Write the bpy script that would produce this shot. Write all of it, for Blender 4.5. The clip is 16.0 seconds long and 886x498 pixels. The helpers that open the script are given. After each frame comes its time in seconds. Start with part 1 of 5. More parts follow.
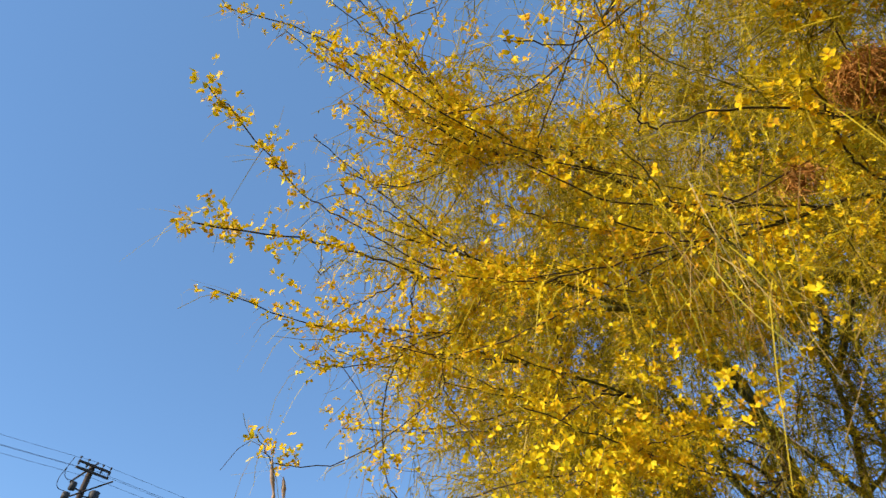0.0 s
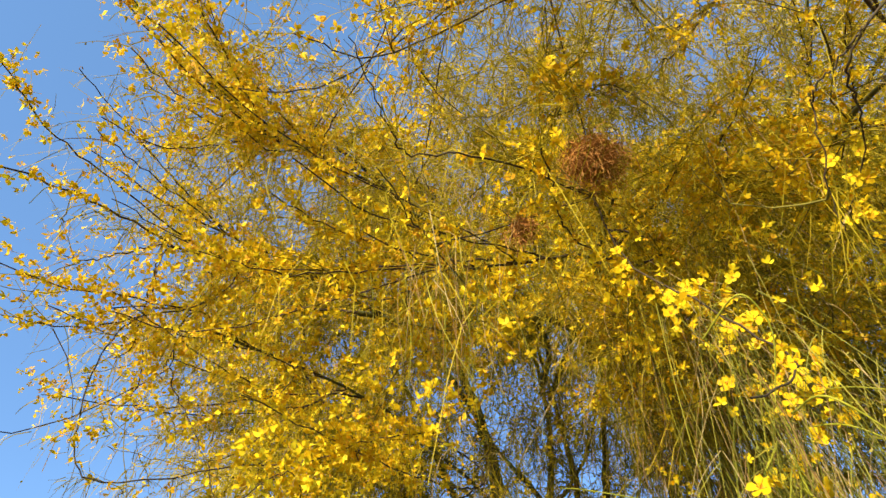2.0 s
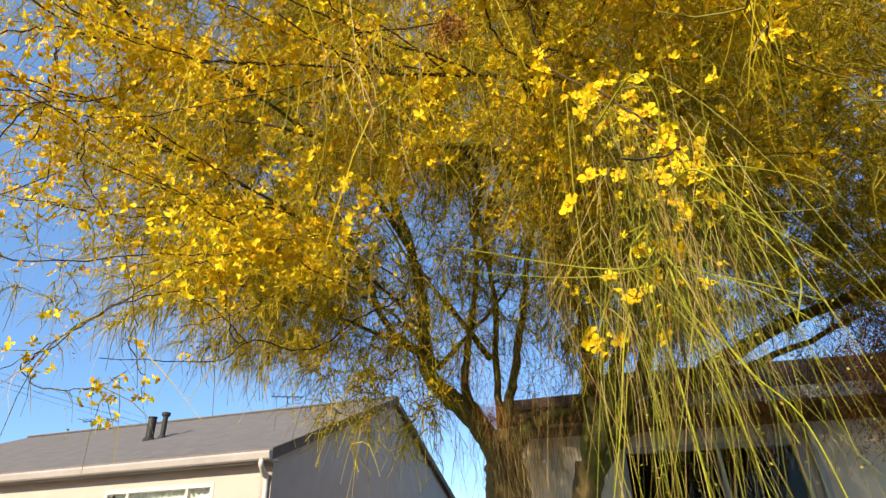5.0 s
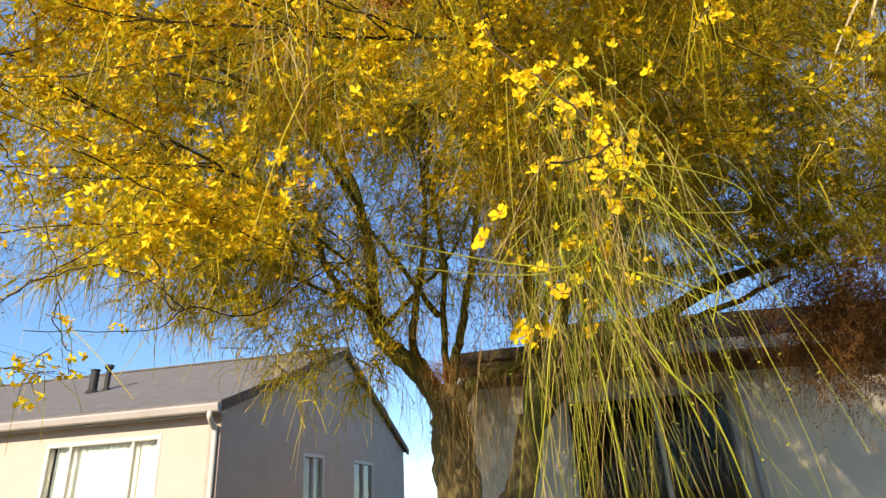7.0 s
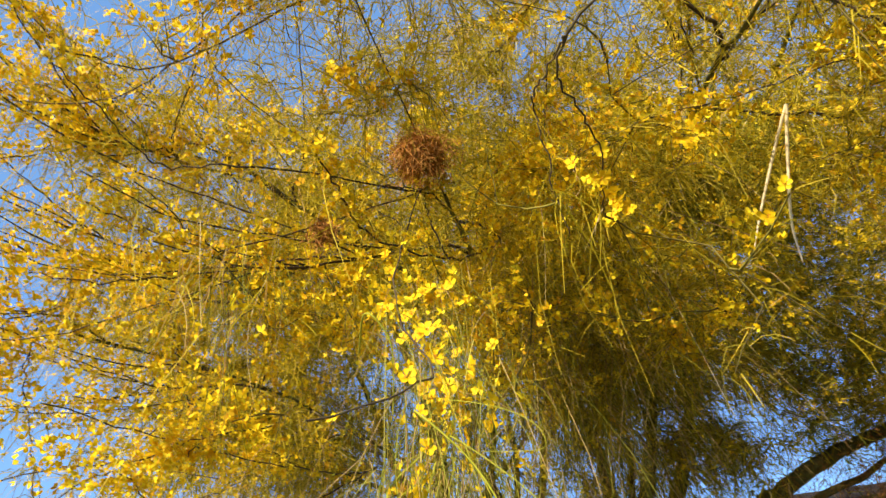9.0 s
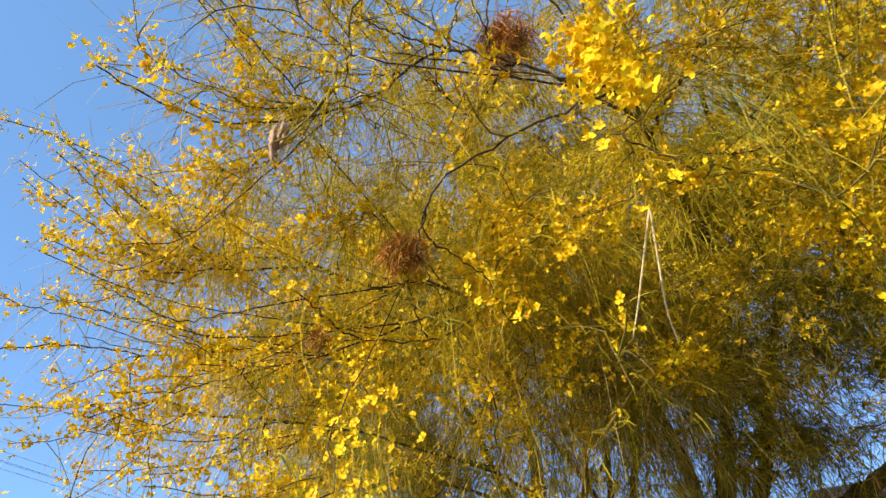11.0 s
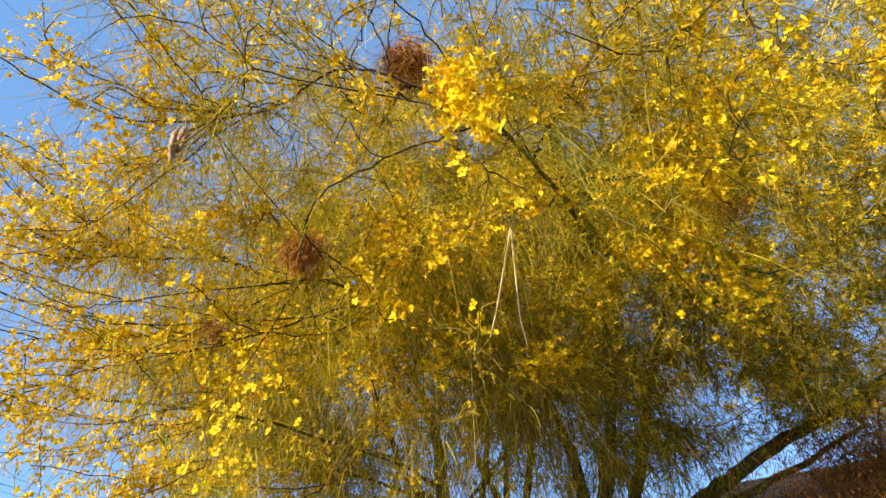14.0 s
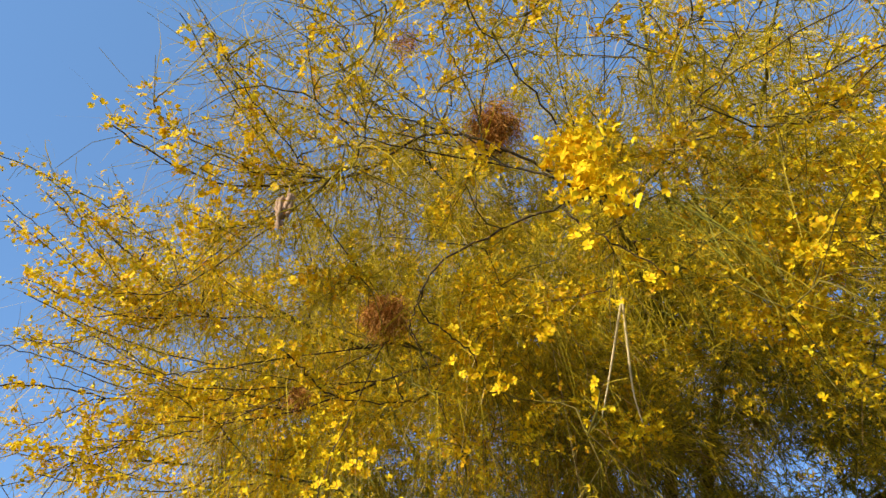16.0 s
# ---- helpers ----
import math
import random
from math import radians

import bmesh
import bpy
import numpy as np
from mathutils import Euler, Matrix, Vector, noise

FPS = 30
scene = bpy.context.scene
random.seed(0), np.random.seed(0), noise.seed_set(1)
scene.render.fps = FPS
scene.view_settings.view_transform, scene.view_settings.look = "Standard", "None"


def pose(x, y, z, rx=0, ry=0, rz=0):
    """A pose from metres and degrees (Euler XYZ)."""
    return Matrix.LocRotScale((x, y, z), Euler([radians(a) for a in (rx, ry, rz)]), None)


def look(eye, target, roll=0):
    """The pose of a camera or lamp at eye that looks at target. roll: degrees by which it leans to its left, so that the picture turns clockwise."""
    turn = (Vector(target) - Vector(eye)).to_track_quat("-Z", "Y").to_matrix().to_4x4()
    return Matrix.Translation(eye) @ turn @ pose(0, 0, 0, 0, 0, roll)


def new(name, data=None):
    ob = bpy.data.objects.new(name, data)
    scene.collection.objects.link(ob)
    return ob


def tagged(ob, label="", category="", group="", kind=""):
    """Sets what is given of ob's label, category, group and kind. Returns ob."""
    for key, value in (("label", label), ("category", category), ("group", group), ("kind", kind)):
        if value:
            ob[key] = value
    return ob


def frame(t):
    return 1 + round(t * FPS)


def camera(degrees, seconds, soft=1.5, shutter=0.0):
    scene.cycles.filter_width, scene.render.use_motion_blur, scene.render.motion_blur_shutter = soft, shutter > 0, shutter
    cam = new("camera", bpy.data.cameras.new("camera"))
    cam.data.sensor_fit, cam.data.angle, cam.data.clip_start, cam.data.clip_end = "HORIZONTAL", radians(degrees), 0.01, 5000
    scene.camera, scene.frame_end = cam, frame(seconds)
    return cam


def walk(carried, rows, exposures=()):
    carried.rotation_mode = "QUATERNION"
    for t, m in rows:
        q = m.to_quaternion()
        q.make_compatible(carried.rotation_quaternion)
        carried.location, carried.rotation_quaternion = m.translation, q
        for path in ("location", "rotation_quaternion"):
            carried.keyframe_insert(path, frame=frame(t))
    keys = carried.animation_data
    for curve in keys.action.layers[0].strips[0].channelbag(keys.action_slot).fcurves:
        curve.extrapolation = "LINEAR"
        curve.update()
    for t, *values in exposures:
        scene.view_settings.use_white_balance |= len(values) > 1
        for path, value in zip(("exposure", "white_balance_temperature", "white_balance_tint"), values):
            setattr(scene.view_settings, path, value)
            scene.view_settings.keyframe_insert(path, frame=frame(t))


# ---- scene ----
cam = camera(73.0, 16.0, soft=1.4, shutter=0.22)
PATH = [
    (0, (-0.186, -0.043, 1.714), (-1.097, 1.120, 3.062), 4.0),
    (0.5, (-0.162, -0.043, 1.703), (-0.935, 1.210, 3.057), 2.4),
    (1, (-0.126, -0.054, 1.690), (-0.696, 1.300, 3.048), 0.8),
    (1.5, (-0.095, -0.056, 1.692), (-0.491, 1.357, 3.050), -1.0),
    (2, (-0.082, -0.037, 1.682), (-0.377, 1.404, 3.037), -1.9),
    (2.5, (-0.077, -0.035, 1.673), (-0.308, 1.431, 3.013), -2.6),
    (3, (-0.065, -0.023, 1.670), (-0.271, 1.461, 2.994), -3.0),
    (3.5, (-0.059, -0.002, 1.656), (-0.245, 1.520, 2.940), -3.5),
    (4, (-0.065, 0.014, 1.637), (-0.231, 1.607, 2.835), -3.5),
    (4.5, (-0.059, 0.032, 1.601), (-0.220, 1.718, 2.665), -2.9),
    (5, (-0.038, 0.022, 1.589), (-0.210, 1.781, 2.525), -2.1),
    (5.2, (-0.022, 0.015, 1.591), (-0.199, 1.794, 2.488), -1.3),
    (7.3, (0.003, 0.006, 1.647), (0.003, 1.849, 2.425), -3.4),
    (7.5, (0.016, -0.011, 1.642), (0.041, 1.792, 2.507), -3.4),
    (8, (0.047, -0.045, 1.659), (0.170, 1.634, 2.738), -6.3),
    (8.5, (0.160, -0.065, 1.664), (0.222, 1.528, 2.872), -7.2),
    (9, (0.393, 0.011, 1.694), (0.081, 1.507, 2.984), -3.6),
    (9.2, (0.419, -0.011, 1.700), (0.046, 1.464, 2.999), -3.9),
    (11.3, (1.074, -0.250, 1.703), (0.324, 1.115, 2.957), -0.7),
    (11.5, (1.129, -0.233, 1.674), (0.362, 1.152, 2.895), -0.4),
    (12, (1.222, -0.214, 1.611), (0.403, 1.220, 2.739), 0.0),
    (12.5, (1.238, -0.218, 1.603), (0.389, 1.254, 2.658), 0.1),
    (13, (1.302, -0.231, 1.605), (0.485, 1.263, 2.654), -0.4),
    (13.5, (1.274, -0.281, 1.618), (0.630, 1.248, 2.735), -2.2),
    (14, (1.168, -0.316, 1.614), (0.642, 1.153, 2.865), -3.3),
    (14.5, (1.081, -0.310, 1.625), (0.592, 1.089, 2.968), -2.9),
    (15, (1.052, -0.327, 1.630), (0.572, 1.039, 3.010), -2.9),
    (15.5, (1.013, -0.367, 1.662), (0.511, 0.989, 3.044), -2.1),
    (16, (0.951, -0.414, 1.696), (0.417, 0.943, 3.065), -1.7),
]
walk(cam, [(t, look(eye, target, roll)) for t, eye, target, roll in PATH], [(0, 0.53), (1.0, 0.73), (2.0, 0.83), (3.5, 0.8), (5, 0.73), (7.5, 0.75), (8.0, 0.92), (8.5, 0.98), (9.2, 0.98), (11.5, 0.88), (12.2, 0.84), (13.5, 1.02), (14.2, 1.0), (15, 0.82), (16, 0.66)])

# ---- sky and sun ----
SUN_TO = Vector((-0.42, -0.90, 0.0)).normalized()      # level direction towards the sun
SUN_UP = radians(24)
world = bpy.data.worlds.new("sky")
scene.world = world
world.use_nodes = True
wn, wl = world.node_tree.nodes, world.node_tree.links
sky = wn.new("ShaderNodeTexSky")
sky.sky_type = "NISHITA"
sky.sun_disc = False
sky.sun_elevation = SUN_UP
sky.sun_rotation = math.atan2(SUN_TO.x, SUN_TO.y)
sky.air_density, sky.dust_density, sky.ozone_density = 0.8, 0.0, 2.2
clearer = wn.new("ShaderNodeHueSaturation")
clearer.inputs["Hue"].default_value = 0.504
clearer.inputs["Saturation"].default_value = 1.12
wl.new(sky.outputs[0], clearer.inputs["Color"])
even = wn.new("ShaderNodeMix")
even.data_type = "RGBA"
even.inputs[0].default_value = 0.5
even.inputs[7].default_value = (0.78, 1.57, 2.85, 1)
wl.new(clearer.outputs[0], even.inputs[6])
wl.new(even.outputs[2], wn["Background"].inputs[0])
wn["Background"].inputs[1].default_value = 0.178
sun_data = bpy.data.lights.new("sun", "SUN")
sun_data.energy, sun_data.angle, sun_data.color = 5.0, radians(0.55), (1.0, 0.87, 0.68)
sun = new("sun", sun_data)
to_sun = Vector((SUN_TO.x * math.cos(SUN_UP), SUN_TO.y * math.cos(SUN_UP), math.sin(SUN_UP)))
sun.matrix_world = look(tuple(to_sun * 50), (0, 0, 0))

rng = np.random.default_rng(11)


# ---- materials ----
def material(name, colours, scale=8.0, rough=0.7, bump=0.3, metal=0.0, glow=0.0, island=0.0, per_object=0.0, stretch=(1, 1, 1), fine=6.0, gloss=0.25):
    """Two scales of noise between the given colours, with relief. glow: how much light goes through a leaf."""
    mat = bpy.data.materials.new(name)
    mat.use_nodes = True
    nt = mat.node_tree
    n, l = nt.nodes, nt.links
    bsdf = n["Principled BSDF"]
    bsdf.inputs["Roughness"].default_value = rough
    bsdf.inputs["Metallic"].default_value = metal
    bsdf.inputs["Specular IOR Level"].default_value = 0.1 if glow or island else gloss
    co = n.new("ShaderNodeTexCoord")
    mp = n.new("ShaderNodeMapping")
    mp.inputs["Scale"].default_value = stretch
    l.new(co.outputs["Object"], mp.inputs[0])
    big, small = n.new("ShaderNodeTexNoise"), n.new("ShaderNodeTexNoise")
    big.inputs["Scale"].default_value, small.inputs["Scale"].default_value = scale, scale * fine
    big.inputs["Detail"].default_value, small.inputs["Detail"].default_value = 4, 6
    for t in (big, small):
        l.new(mp.outputs[0], t.inputs[0])
    mix = n.new("ShaderNodeMath")
    mix.operation = "MULTIPLY_ADD"
    l.new(small.outputs[0], mix.inputs[0])
    mix.inputs[1].default_value = 0.5
    half = n.new("ShaderNodeMath")
    half.operation = "MULTIPLY"
    l.new(big.outputs[0], half.inputs[0])
    half.inputs[1].default_value = 0.5
    l.new(half.outputs[0], mix.inputs[2])
    fac = mix.outputs[0]
    if island or per_object:
        src = n.new("ShaderNodeNewGeometry").outputs["Random Per Island"] if island else n.new("ShaderNodeObjectInfo").outputs["Random"]
        mr = n.new("ShaderNodeMix")
        mr.inputs[0].default_value = island or per_object
        l.new(fac, mr.inputs[2])
        l.new(src, mr.inputs[3])
        fac = mr.outputs[0]
    ramp = n.new("ShaderNodeValToRGB")
    el = ramp.color_ramp.elements
    while len(el) < len(colours):
        el.new(0.5)
    lo, hi = (0.05, 0.95) if island or per_object else (0.3, 0.7)
    for k, c in enumerate(colours):
        el[k].position = lo + (hi - lo) * k / max(1, len(colours) - 1)
        el[k].color = (*c, 1)
    l.new(fac, ramp.inputs[0])
    l.new(ramp.outputs[0], bsdf.inputs["Base Color"])
    if bump:
        b = n.new("ShaderNodeBump")
        b.inputs["Strength"].default_value = bump
        b.inputs["Distance"].default_value = 0.01
        l.new(mix.outputs[0], b.inputs["Height"])
        l.new(b.outputs[0], bsdf.inputs["Normal"])
    if glow:
        tr = n.new("ShaderNodeBsdfTranslucent")
        l.new(ramp.outputs[0], tr.inputs[0])
        ms = n.new("ShaderNodeMixShader")
        ms.inputs[0].default_value = glow
        l.new(bsdf.outputs[0], ms.inputs[1])
        l.new(tr.outputs[0], ms.inputs[2])
        l.new(ms.outputs[0], n["Material Output"].inputs[0])
    return mat


BARK = material("green_brown_bark", [(0.06, 0.04, 0.018), (0.16, 0.115, 0.042), (0.25, 0.195, 0.065)], 7, 0.85, 0.8, stretch=(1, 1, 0.35))
LIMB = material("limb_bark", [(0.045, 0.034, 0.014), (0.10, 0.092, 0.022), (0.17, 0.175, 0.03)], 9, 0.8, 0.6, stretch=(1, 1, 0.5))
TWIG = material("twig_bark", [(0.035, 0.021, 0.012), (0.07, 0.045, 0.02), (0.12, 0.10, 0.03)], 14, 0.75, 0.3)
TWIG_FINE = material("young_twig_bark", [(0.06, 0.04, 0.015), (0.15, 0.115, 0.025), (0.25, 0.215, 0.035)], 14, 0.7, 0.2, island=0.6)
LEAF = material("leaf_stalk_green", [(0.15, 0.12, 0.006), (0.332, 0.26, 0.009), (0.53, 0.397, 0.016), (0.65, 0.475, 0.05)], 3, 0.55, 0, glow=0.32, island=0.75)
# darker copy of the leaf green, with the crown's shade put into the colour
GREEN = material("shade_toned_leaf_stalk", [(0.075, 0.088, 0.011), (0.16, 0.165, 0.017), (0.27, 0.25, 0.027), (0.35, 0.27, 0.05)], 3, 0.6, 0, glow=0.15, island=0.75)
FRESH = material("fresh_leaf_stalk", [(0.11, 0.10, 0.010), (0.22, 0.205, 0.018), (0.36, 0.32, 0.03), (0.54, 0.45, 0.07)], 3, 0.45, 0, glow=0.25, island=0.75)
LIME = material("young_leaf_stalk", [(0.26, 0.26, 0.02), (0.40, 0.38, 0.03), (0.52, 0.46, 0.06)], 30, 0.45, 0, glow=0.2)
DRY = material("dry_leaf_stalk", [(0.18, 0.09, 0.025), (0.34, 0.22, 0.07), (0.52, 0.40, 0.17)], 6, 0.8, 0, glow=0.1, island=0.8)
NEST = material("dry_brown_tangle", [(0.16, 0.055, 0.012), (0.42, 0.18, 0.038), (0.62, 0.33, 0.09)], 9, 0.85, 0, island=0.8)
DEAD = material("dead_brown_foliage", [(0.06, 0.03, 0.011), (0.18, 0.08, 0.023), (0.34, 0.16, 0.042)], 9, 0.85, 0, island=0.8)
PETAL = material("yellow_petal", [(0.73, 0.40, 0.006), (0.83, 0.545, 0.008), (0.87, 0.64, 0.012), (0.90, 0.74, 0.03)], 5, 0.55, 0, glow=0.28, island=0.85)
PETAL_OLD = material("orange_petal", [(0.60, 0.28, 0.01), (0.74, 0.42, 0.015), (0.84, 0.58, 0.02)], 5, 0.55, 0, glow=0.25, island=0.85)
PETAL_ONE = material("yellow_petal_single", [(0.77, 0.44, 0.006), (0.85, 0.57, 0.010), (0.89, 0.67, 0.02)], 60, 0.55, 0, glow=0.28, per_object=0.7)
CENTRE = material("flower_centre", [(0.55, 0.20, 0.01), (0.74, 0.38, 0.02)], 40, 0.6, 0)
STRAW = material("straw_stalk", [(0.60, 0.45, 0.22), (0.80, 0.65, 0.38)], 10, 0.6, 0.1)
POD = material("dry_pod", [(0.30, 0.18, 0.10), (0.48, 0.33, 0.22)], 30, 0.7, 0.4)
STUCCO = material("cream_stucco", [(0.47, 0.36, 0.295), (0.545, 0.425, 0.35)], 2.5, 0.9, 0.35, fine=60)
# stucco of the gable wall, slightly darker than that of the front wall
GABLE_STUCCO = material("gable_stucco", [(0.42, 0.33, 0.265), (0.51, 0.41, 0.335)], 2.5, 0.9, 0.35, fine=60)
STUCCO_TWO = material("pale_stucco", [(0.47, 0.385, 0.275), (0.62, 0.52, 0.385)], 2.5, 0.9, 0.4, fine=60)
ROOF = material("grey_shingle", [(0.12, 0.103, 0.09), (0.16, 0.14, 0.124), (0.21, 0.186, 0.166)], 4, 0.9, 0.5, fine=40)
# shingle colour darkened so that it carries the tree's shade on this roof
ROOF_TWO = material("shade_dark_shingle", [(0.022, 0.018, 0.015), (0.05, 0.041, 0.033)], 5, 1.0, 0.5, per_object=0.5, fine=30, gloss=0.02)
WHITE = material("white_paint", [(0.50, 0.46, 0.40), (0.62, 0.58, 0.51)], 3, 0.55, 0.15, fine=20)
GUTTER = material("dull_white_gutter", [(0.33, 0.28, 0.24), (0.44, 0.385, 0.34)], 3, 0.6, 0.15, fine=20)
WOOD_DARK = material("brown_painted_wood", [(0.10, 0.06, 0.035), (0.17, 0.11, 0.07)], 5, 0.75, 0.3, stretch=(0.3, 1, 1))
FASCIA_GREY = material("dull_grey_paint", [(0.24, 0.22, 0.19), (0.38, 0.355, 0.32)], 5, 0.75, 0.3)
METAL = material("dark_flue_metal", [(0.02, 0.02, 0.02), (0.06, 0.055, 0.05)], 12, 0.6, 0.3, metal=0.3)
POLE_WOOD = material("weathered_pole_wood", [(0.05, 0.038, 0.032), (0.11, 0.082, 0.066)], 4, 0.9, 0.6, stretch=(1, 1, 0.1))
DARK_METAL = material("dark_grey_metal", [(0.035, 0.033, 0.032), (0.075, 0.07, 0.068)], 4, 0.6, 0.1)
CABLE = material("cable_black", [(0.02, 0.02, 0.02), (0.04, 0.04, 0.04)], 4, 0.6, 0)
CURTAIN = material("pale_curtain", [(0.50, 0.50, 0.42), (0.70, 0.70, 0.60)], 3, 0.9, 0.2, stretch=(8, 8, 0.2))
# room surfaces coloured near black: the dimness indoors is put into the colour
INSIDE = material("near_black_interior", [(0.02, 0.018, 0.016), (0.04, 0.035, 0.03)], 2, 0.9, 0)
GROUND = material("dry_lawn_ground", [(0.05, 0.055, 0.02), (0.10, 0.09, 0.04), (0.16, 0.13, 0.08)], 0.8, 0.95, 0.6, fine=25)
FAR_LEAF = material("far_dark_foliage", [(0.02, 0.027, 0.008), (0.05, 0.058, 0.014), (0.10, 0.105, 0.024)], 1.2, 0.8, 0, island=0.7)


def glass_material():
    mat = bpy.data.materials.new("window_glass")
    mat.use_nodes = True
    nt = mat.node_tree
    b = nt.nodes["Principled BSDF"]
    b.inputs["Base Color"].default_value = (0.9, 0.92, 0.92, 1)
    b.inputs["Roughness"].default_value = 0.03
    b.inputs["Transmission Weight"].default_value = 1.0
    b.inputs["IOR"].default_value = 1.18
    return mat


GLASS = glass_material()


# ---- small mesh tools ----
def mesh_object(name, verts, faces, mat, parent=None, label="", smooth=True):
    me = bpy.data.meshes.new(name)
    me.from_pydata([tuple(map(float, v)) for v in verts], [], [tuple(map(int, f)) for f in faces])
    me.materials.append(mat)
    if smooth:
        me.shade_smooth()
    ob = new(name, me)
    ob.parent = parent
    if label:
        tagged(ob, label)
    return ob


def big_mesh(name, verts, quads, mat, parent=None, label=""):
    """A mesh of quads from arrays."""
    verts, quads = np.asarray(verts, np.float32), np.asarray(quads, np.int32)
    me = bpy.data.meshes.new(name)
    me.vertices.add(len(verts))
    me.vertices.foreach_set("co", verts.ravel())
    me.loops.add(quads.size)
    me.loops.foreach_set("vertex_index", quads.ravel())
    me.polygons.add(len(quads))
    me.polygons.foreach_set("loop_start", np.arange(0, quads.size, 4, dtype=np.int32))
    me.materials.append(mat)
    me.update(calc_edges=True)
    ob = new(name, me)
    ob.parent = parent
    if label:
        tagged(ob, label)
    return ob


def part(name, bm, mat, parent, label=""):
    me = bpy.data.meshes.new(name)
    bm.to_mesh(me)
    bm.free()
    me.materials.append(mat)
    ob = new(name, me)
    ob.parent = parent
    if label:
        tagged(ob, label)
    return ob


def box(bm, x0, x1, y0, y1, z0, z1, bevel=0.0):
    r = bmesh.ops.create_cube(bm, size=1)
    for v in r["verts"]:
        v.co = Vector(((x0 + x1) / 2 + v.co.x * (x1 - x0), (y0 + y1) / 2 + v.co.y * (y1 - y0), (z0 + z1) / 2 + v.co.z * (z1 - z0)))
    if bevel:
        es = list({e for v in r["verts"] for e in v.link_edges})
        bmesh.ops.bevel(bm, geom=es, offset=bevel, segments=2, affect="EDGES")
    return bm


def box_part(name, ext, mat, parent, label="", bevel=0.0):
    return part(name, box(bmesh.new(), *ext, bevel), mat, parent, label)


def smooth_line(ctrl, per=6):
    """A Catmull-Rom line through a few control points."""
    p = np.array(ctrl, float)
    p = np.vstack([2 * p[0] - p[1], p, 2 * p[-1] - p[-2]])
    out = []
    for i in range(1, len(p) - 2):
        for t in np.linspace(0, 1, per, endpoint=False):
            a, b, c, d = p[i - 1], p[i], p[i + 1], p[i + 2]
            out.append(0.5 * (2 * b + (c - a) * t + (2 * a - 5 * b + 4 * c - d) * t * t + (3 * b - a - 3 * c + d) * t**3))
    out.append(p[-2])
    return np.array(out)


def tube(line, radii, sides=6, wobble=0.0):
    """Vertices and quads of a tapered tube along a line."""
    line = np.asarray(line, float)
    k = len(line)
    radii = np.interp(np.linspace(0, 1, k), np.linspace(0, 1, len(radii)), radii)
    tan = np.gradient(line, axis=0)
    tan /= np.linalg.norm(tan, axis=1)[:, None] + 1e-9
    ref = np.array([0.31, 0.17, 0.93]) if abs(tan[0] @ np.array([0.31, 0.17, 0.93])) < 0.9 else np.array([0.9, 0.3, 0.1])
    a = np.cross(tan, ref)
    a /= np.linalg.norm(a, axis=1)[:, None] + 1e-9
    b = np.cross(tan, a)
    ang = np.linspace(0, 2 * np.pi, sides, endpoint=False)
    r = radii[:, None] * (1 + wobble * rng.normal(size=(k, sides)))
    v = line[:, None] + r[..., None] * (np.cos(ang)[None, :, None] * a[:, None] + np.sin(ang)[None, :, None] * b[:, None])
    i, j = np.meshgrid(np.arange(k - 1), np.arange(sides), indexing="ij")
    j2 = (j + 1) % sides
    q = np.stack([i * sides + j, i * sides + j2, (i + 1) * sides + j2, (i + 1) * sides + j], -1).reshape(-1, 4)
    return v.reshape(-1, 3), q


class Heap:
    """Collects many small pieces into one mesh."""

    def __init__(self):
        self.v, self.q, self.n = [], [], 0

    def add(self, v, q):
        self.v.append(np.asarray(v, np.float32))
        self.q.append(np.asarray(q, np.int32) + self.n)
        self.n += len(v)

    def make(self, name, mat, parent, label=""):
        return big_mesh(name, np.concatenate(self.v), np.concatenate(self.q), mat, parent, label)


def empty(name, at=(0, 0, 0), rz=0.0):
    ob = new(name)
    ob.matrix_world = pose(*at, 0, 0, rz)
    return ob


# ---- ground ----
def ground_sheet():
    bm = bmesh.new()
    bmesh.ops.create_grid(bm, x_segments=60, y_segments=60, size=400)
    for v in bm.verts:
        v.co.z = 0.03 * noise.noise(v.co * 0.05)
    ob = part("ground", bm, GROUND, None)
    tagged(ob, "dry patchy lawn reaching to the horizon", "ground", kind="structure")


ground_sheet()


# ---- houses ----
def wall_with_holes(name, length, height, thick, holes, mat, parent, gable=0.0):
    """A wall along local x from 0 to length, its outer face on y = 0, with openings right through; gable: rise of a pointed top."""
    xs = sorted({0.0, length, *(v for h in holes for v in h[:2])})
    zs = sorted({0.0, height, *(v for h in holes for v in h[2:])})
    bm = bmesh.new()
    for xa, xb in zip(xs, xs[1:]):
        for za, zb in zip(zs, zs[1:]):
            if not any(h[0] <= xa and xb <= h[1] and h[2] <= za and zb <= h[3] for h in holes):
                box(bm, xa, xb, 0, thick, za, zb)
    if gable:
        vs = [bm.verts.new(p) for y in (0, thick) for p in ((0, y, height), (length, y, height), (length / 2, y, height + gable))]
        for f in ((0, 1, 2), (5, 4, 3), (0, 2, 5, 3), (1, 4, 5, 2)):
            bm.faces.new([vs[i] for i in f])
    bmesh.ops.remove_doubles(bm, verts=bm.verts, dist=0.0005)
    bmesh.ops.recalc_face_normals(bm, faces=bm.faces)
    return part(name, bm, mat, parent)


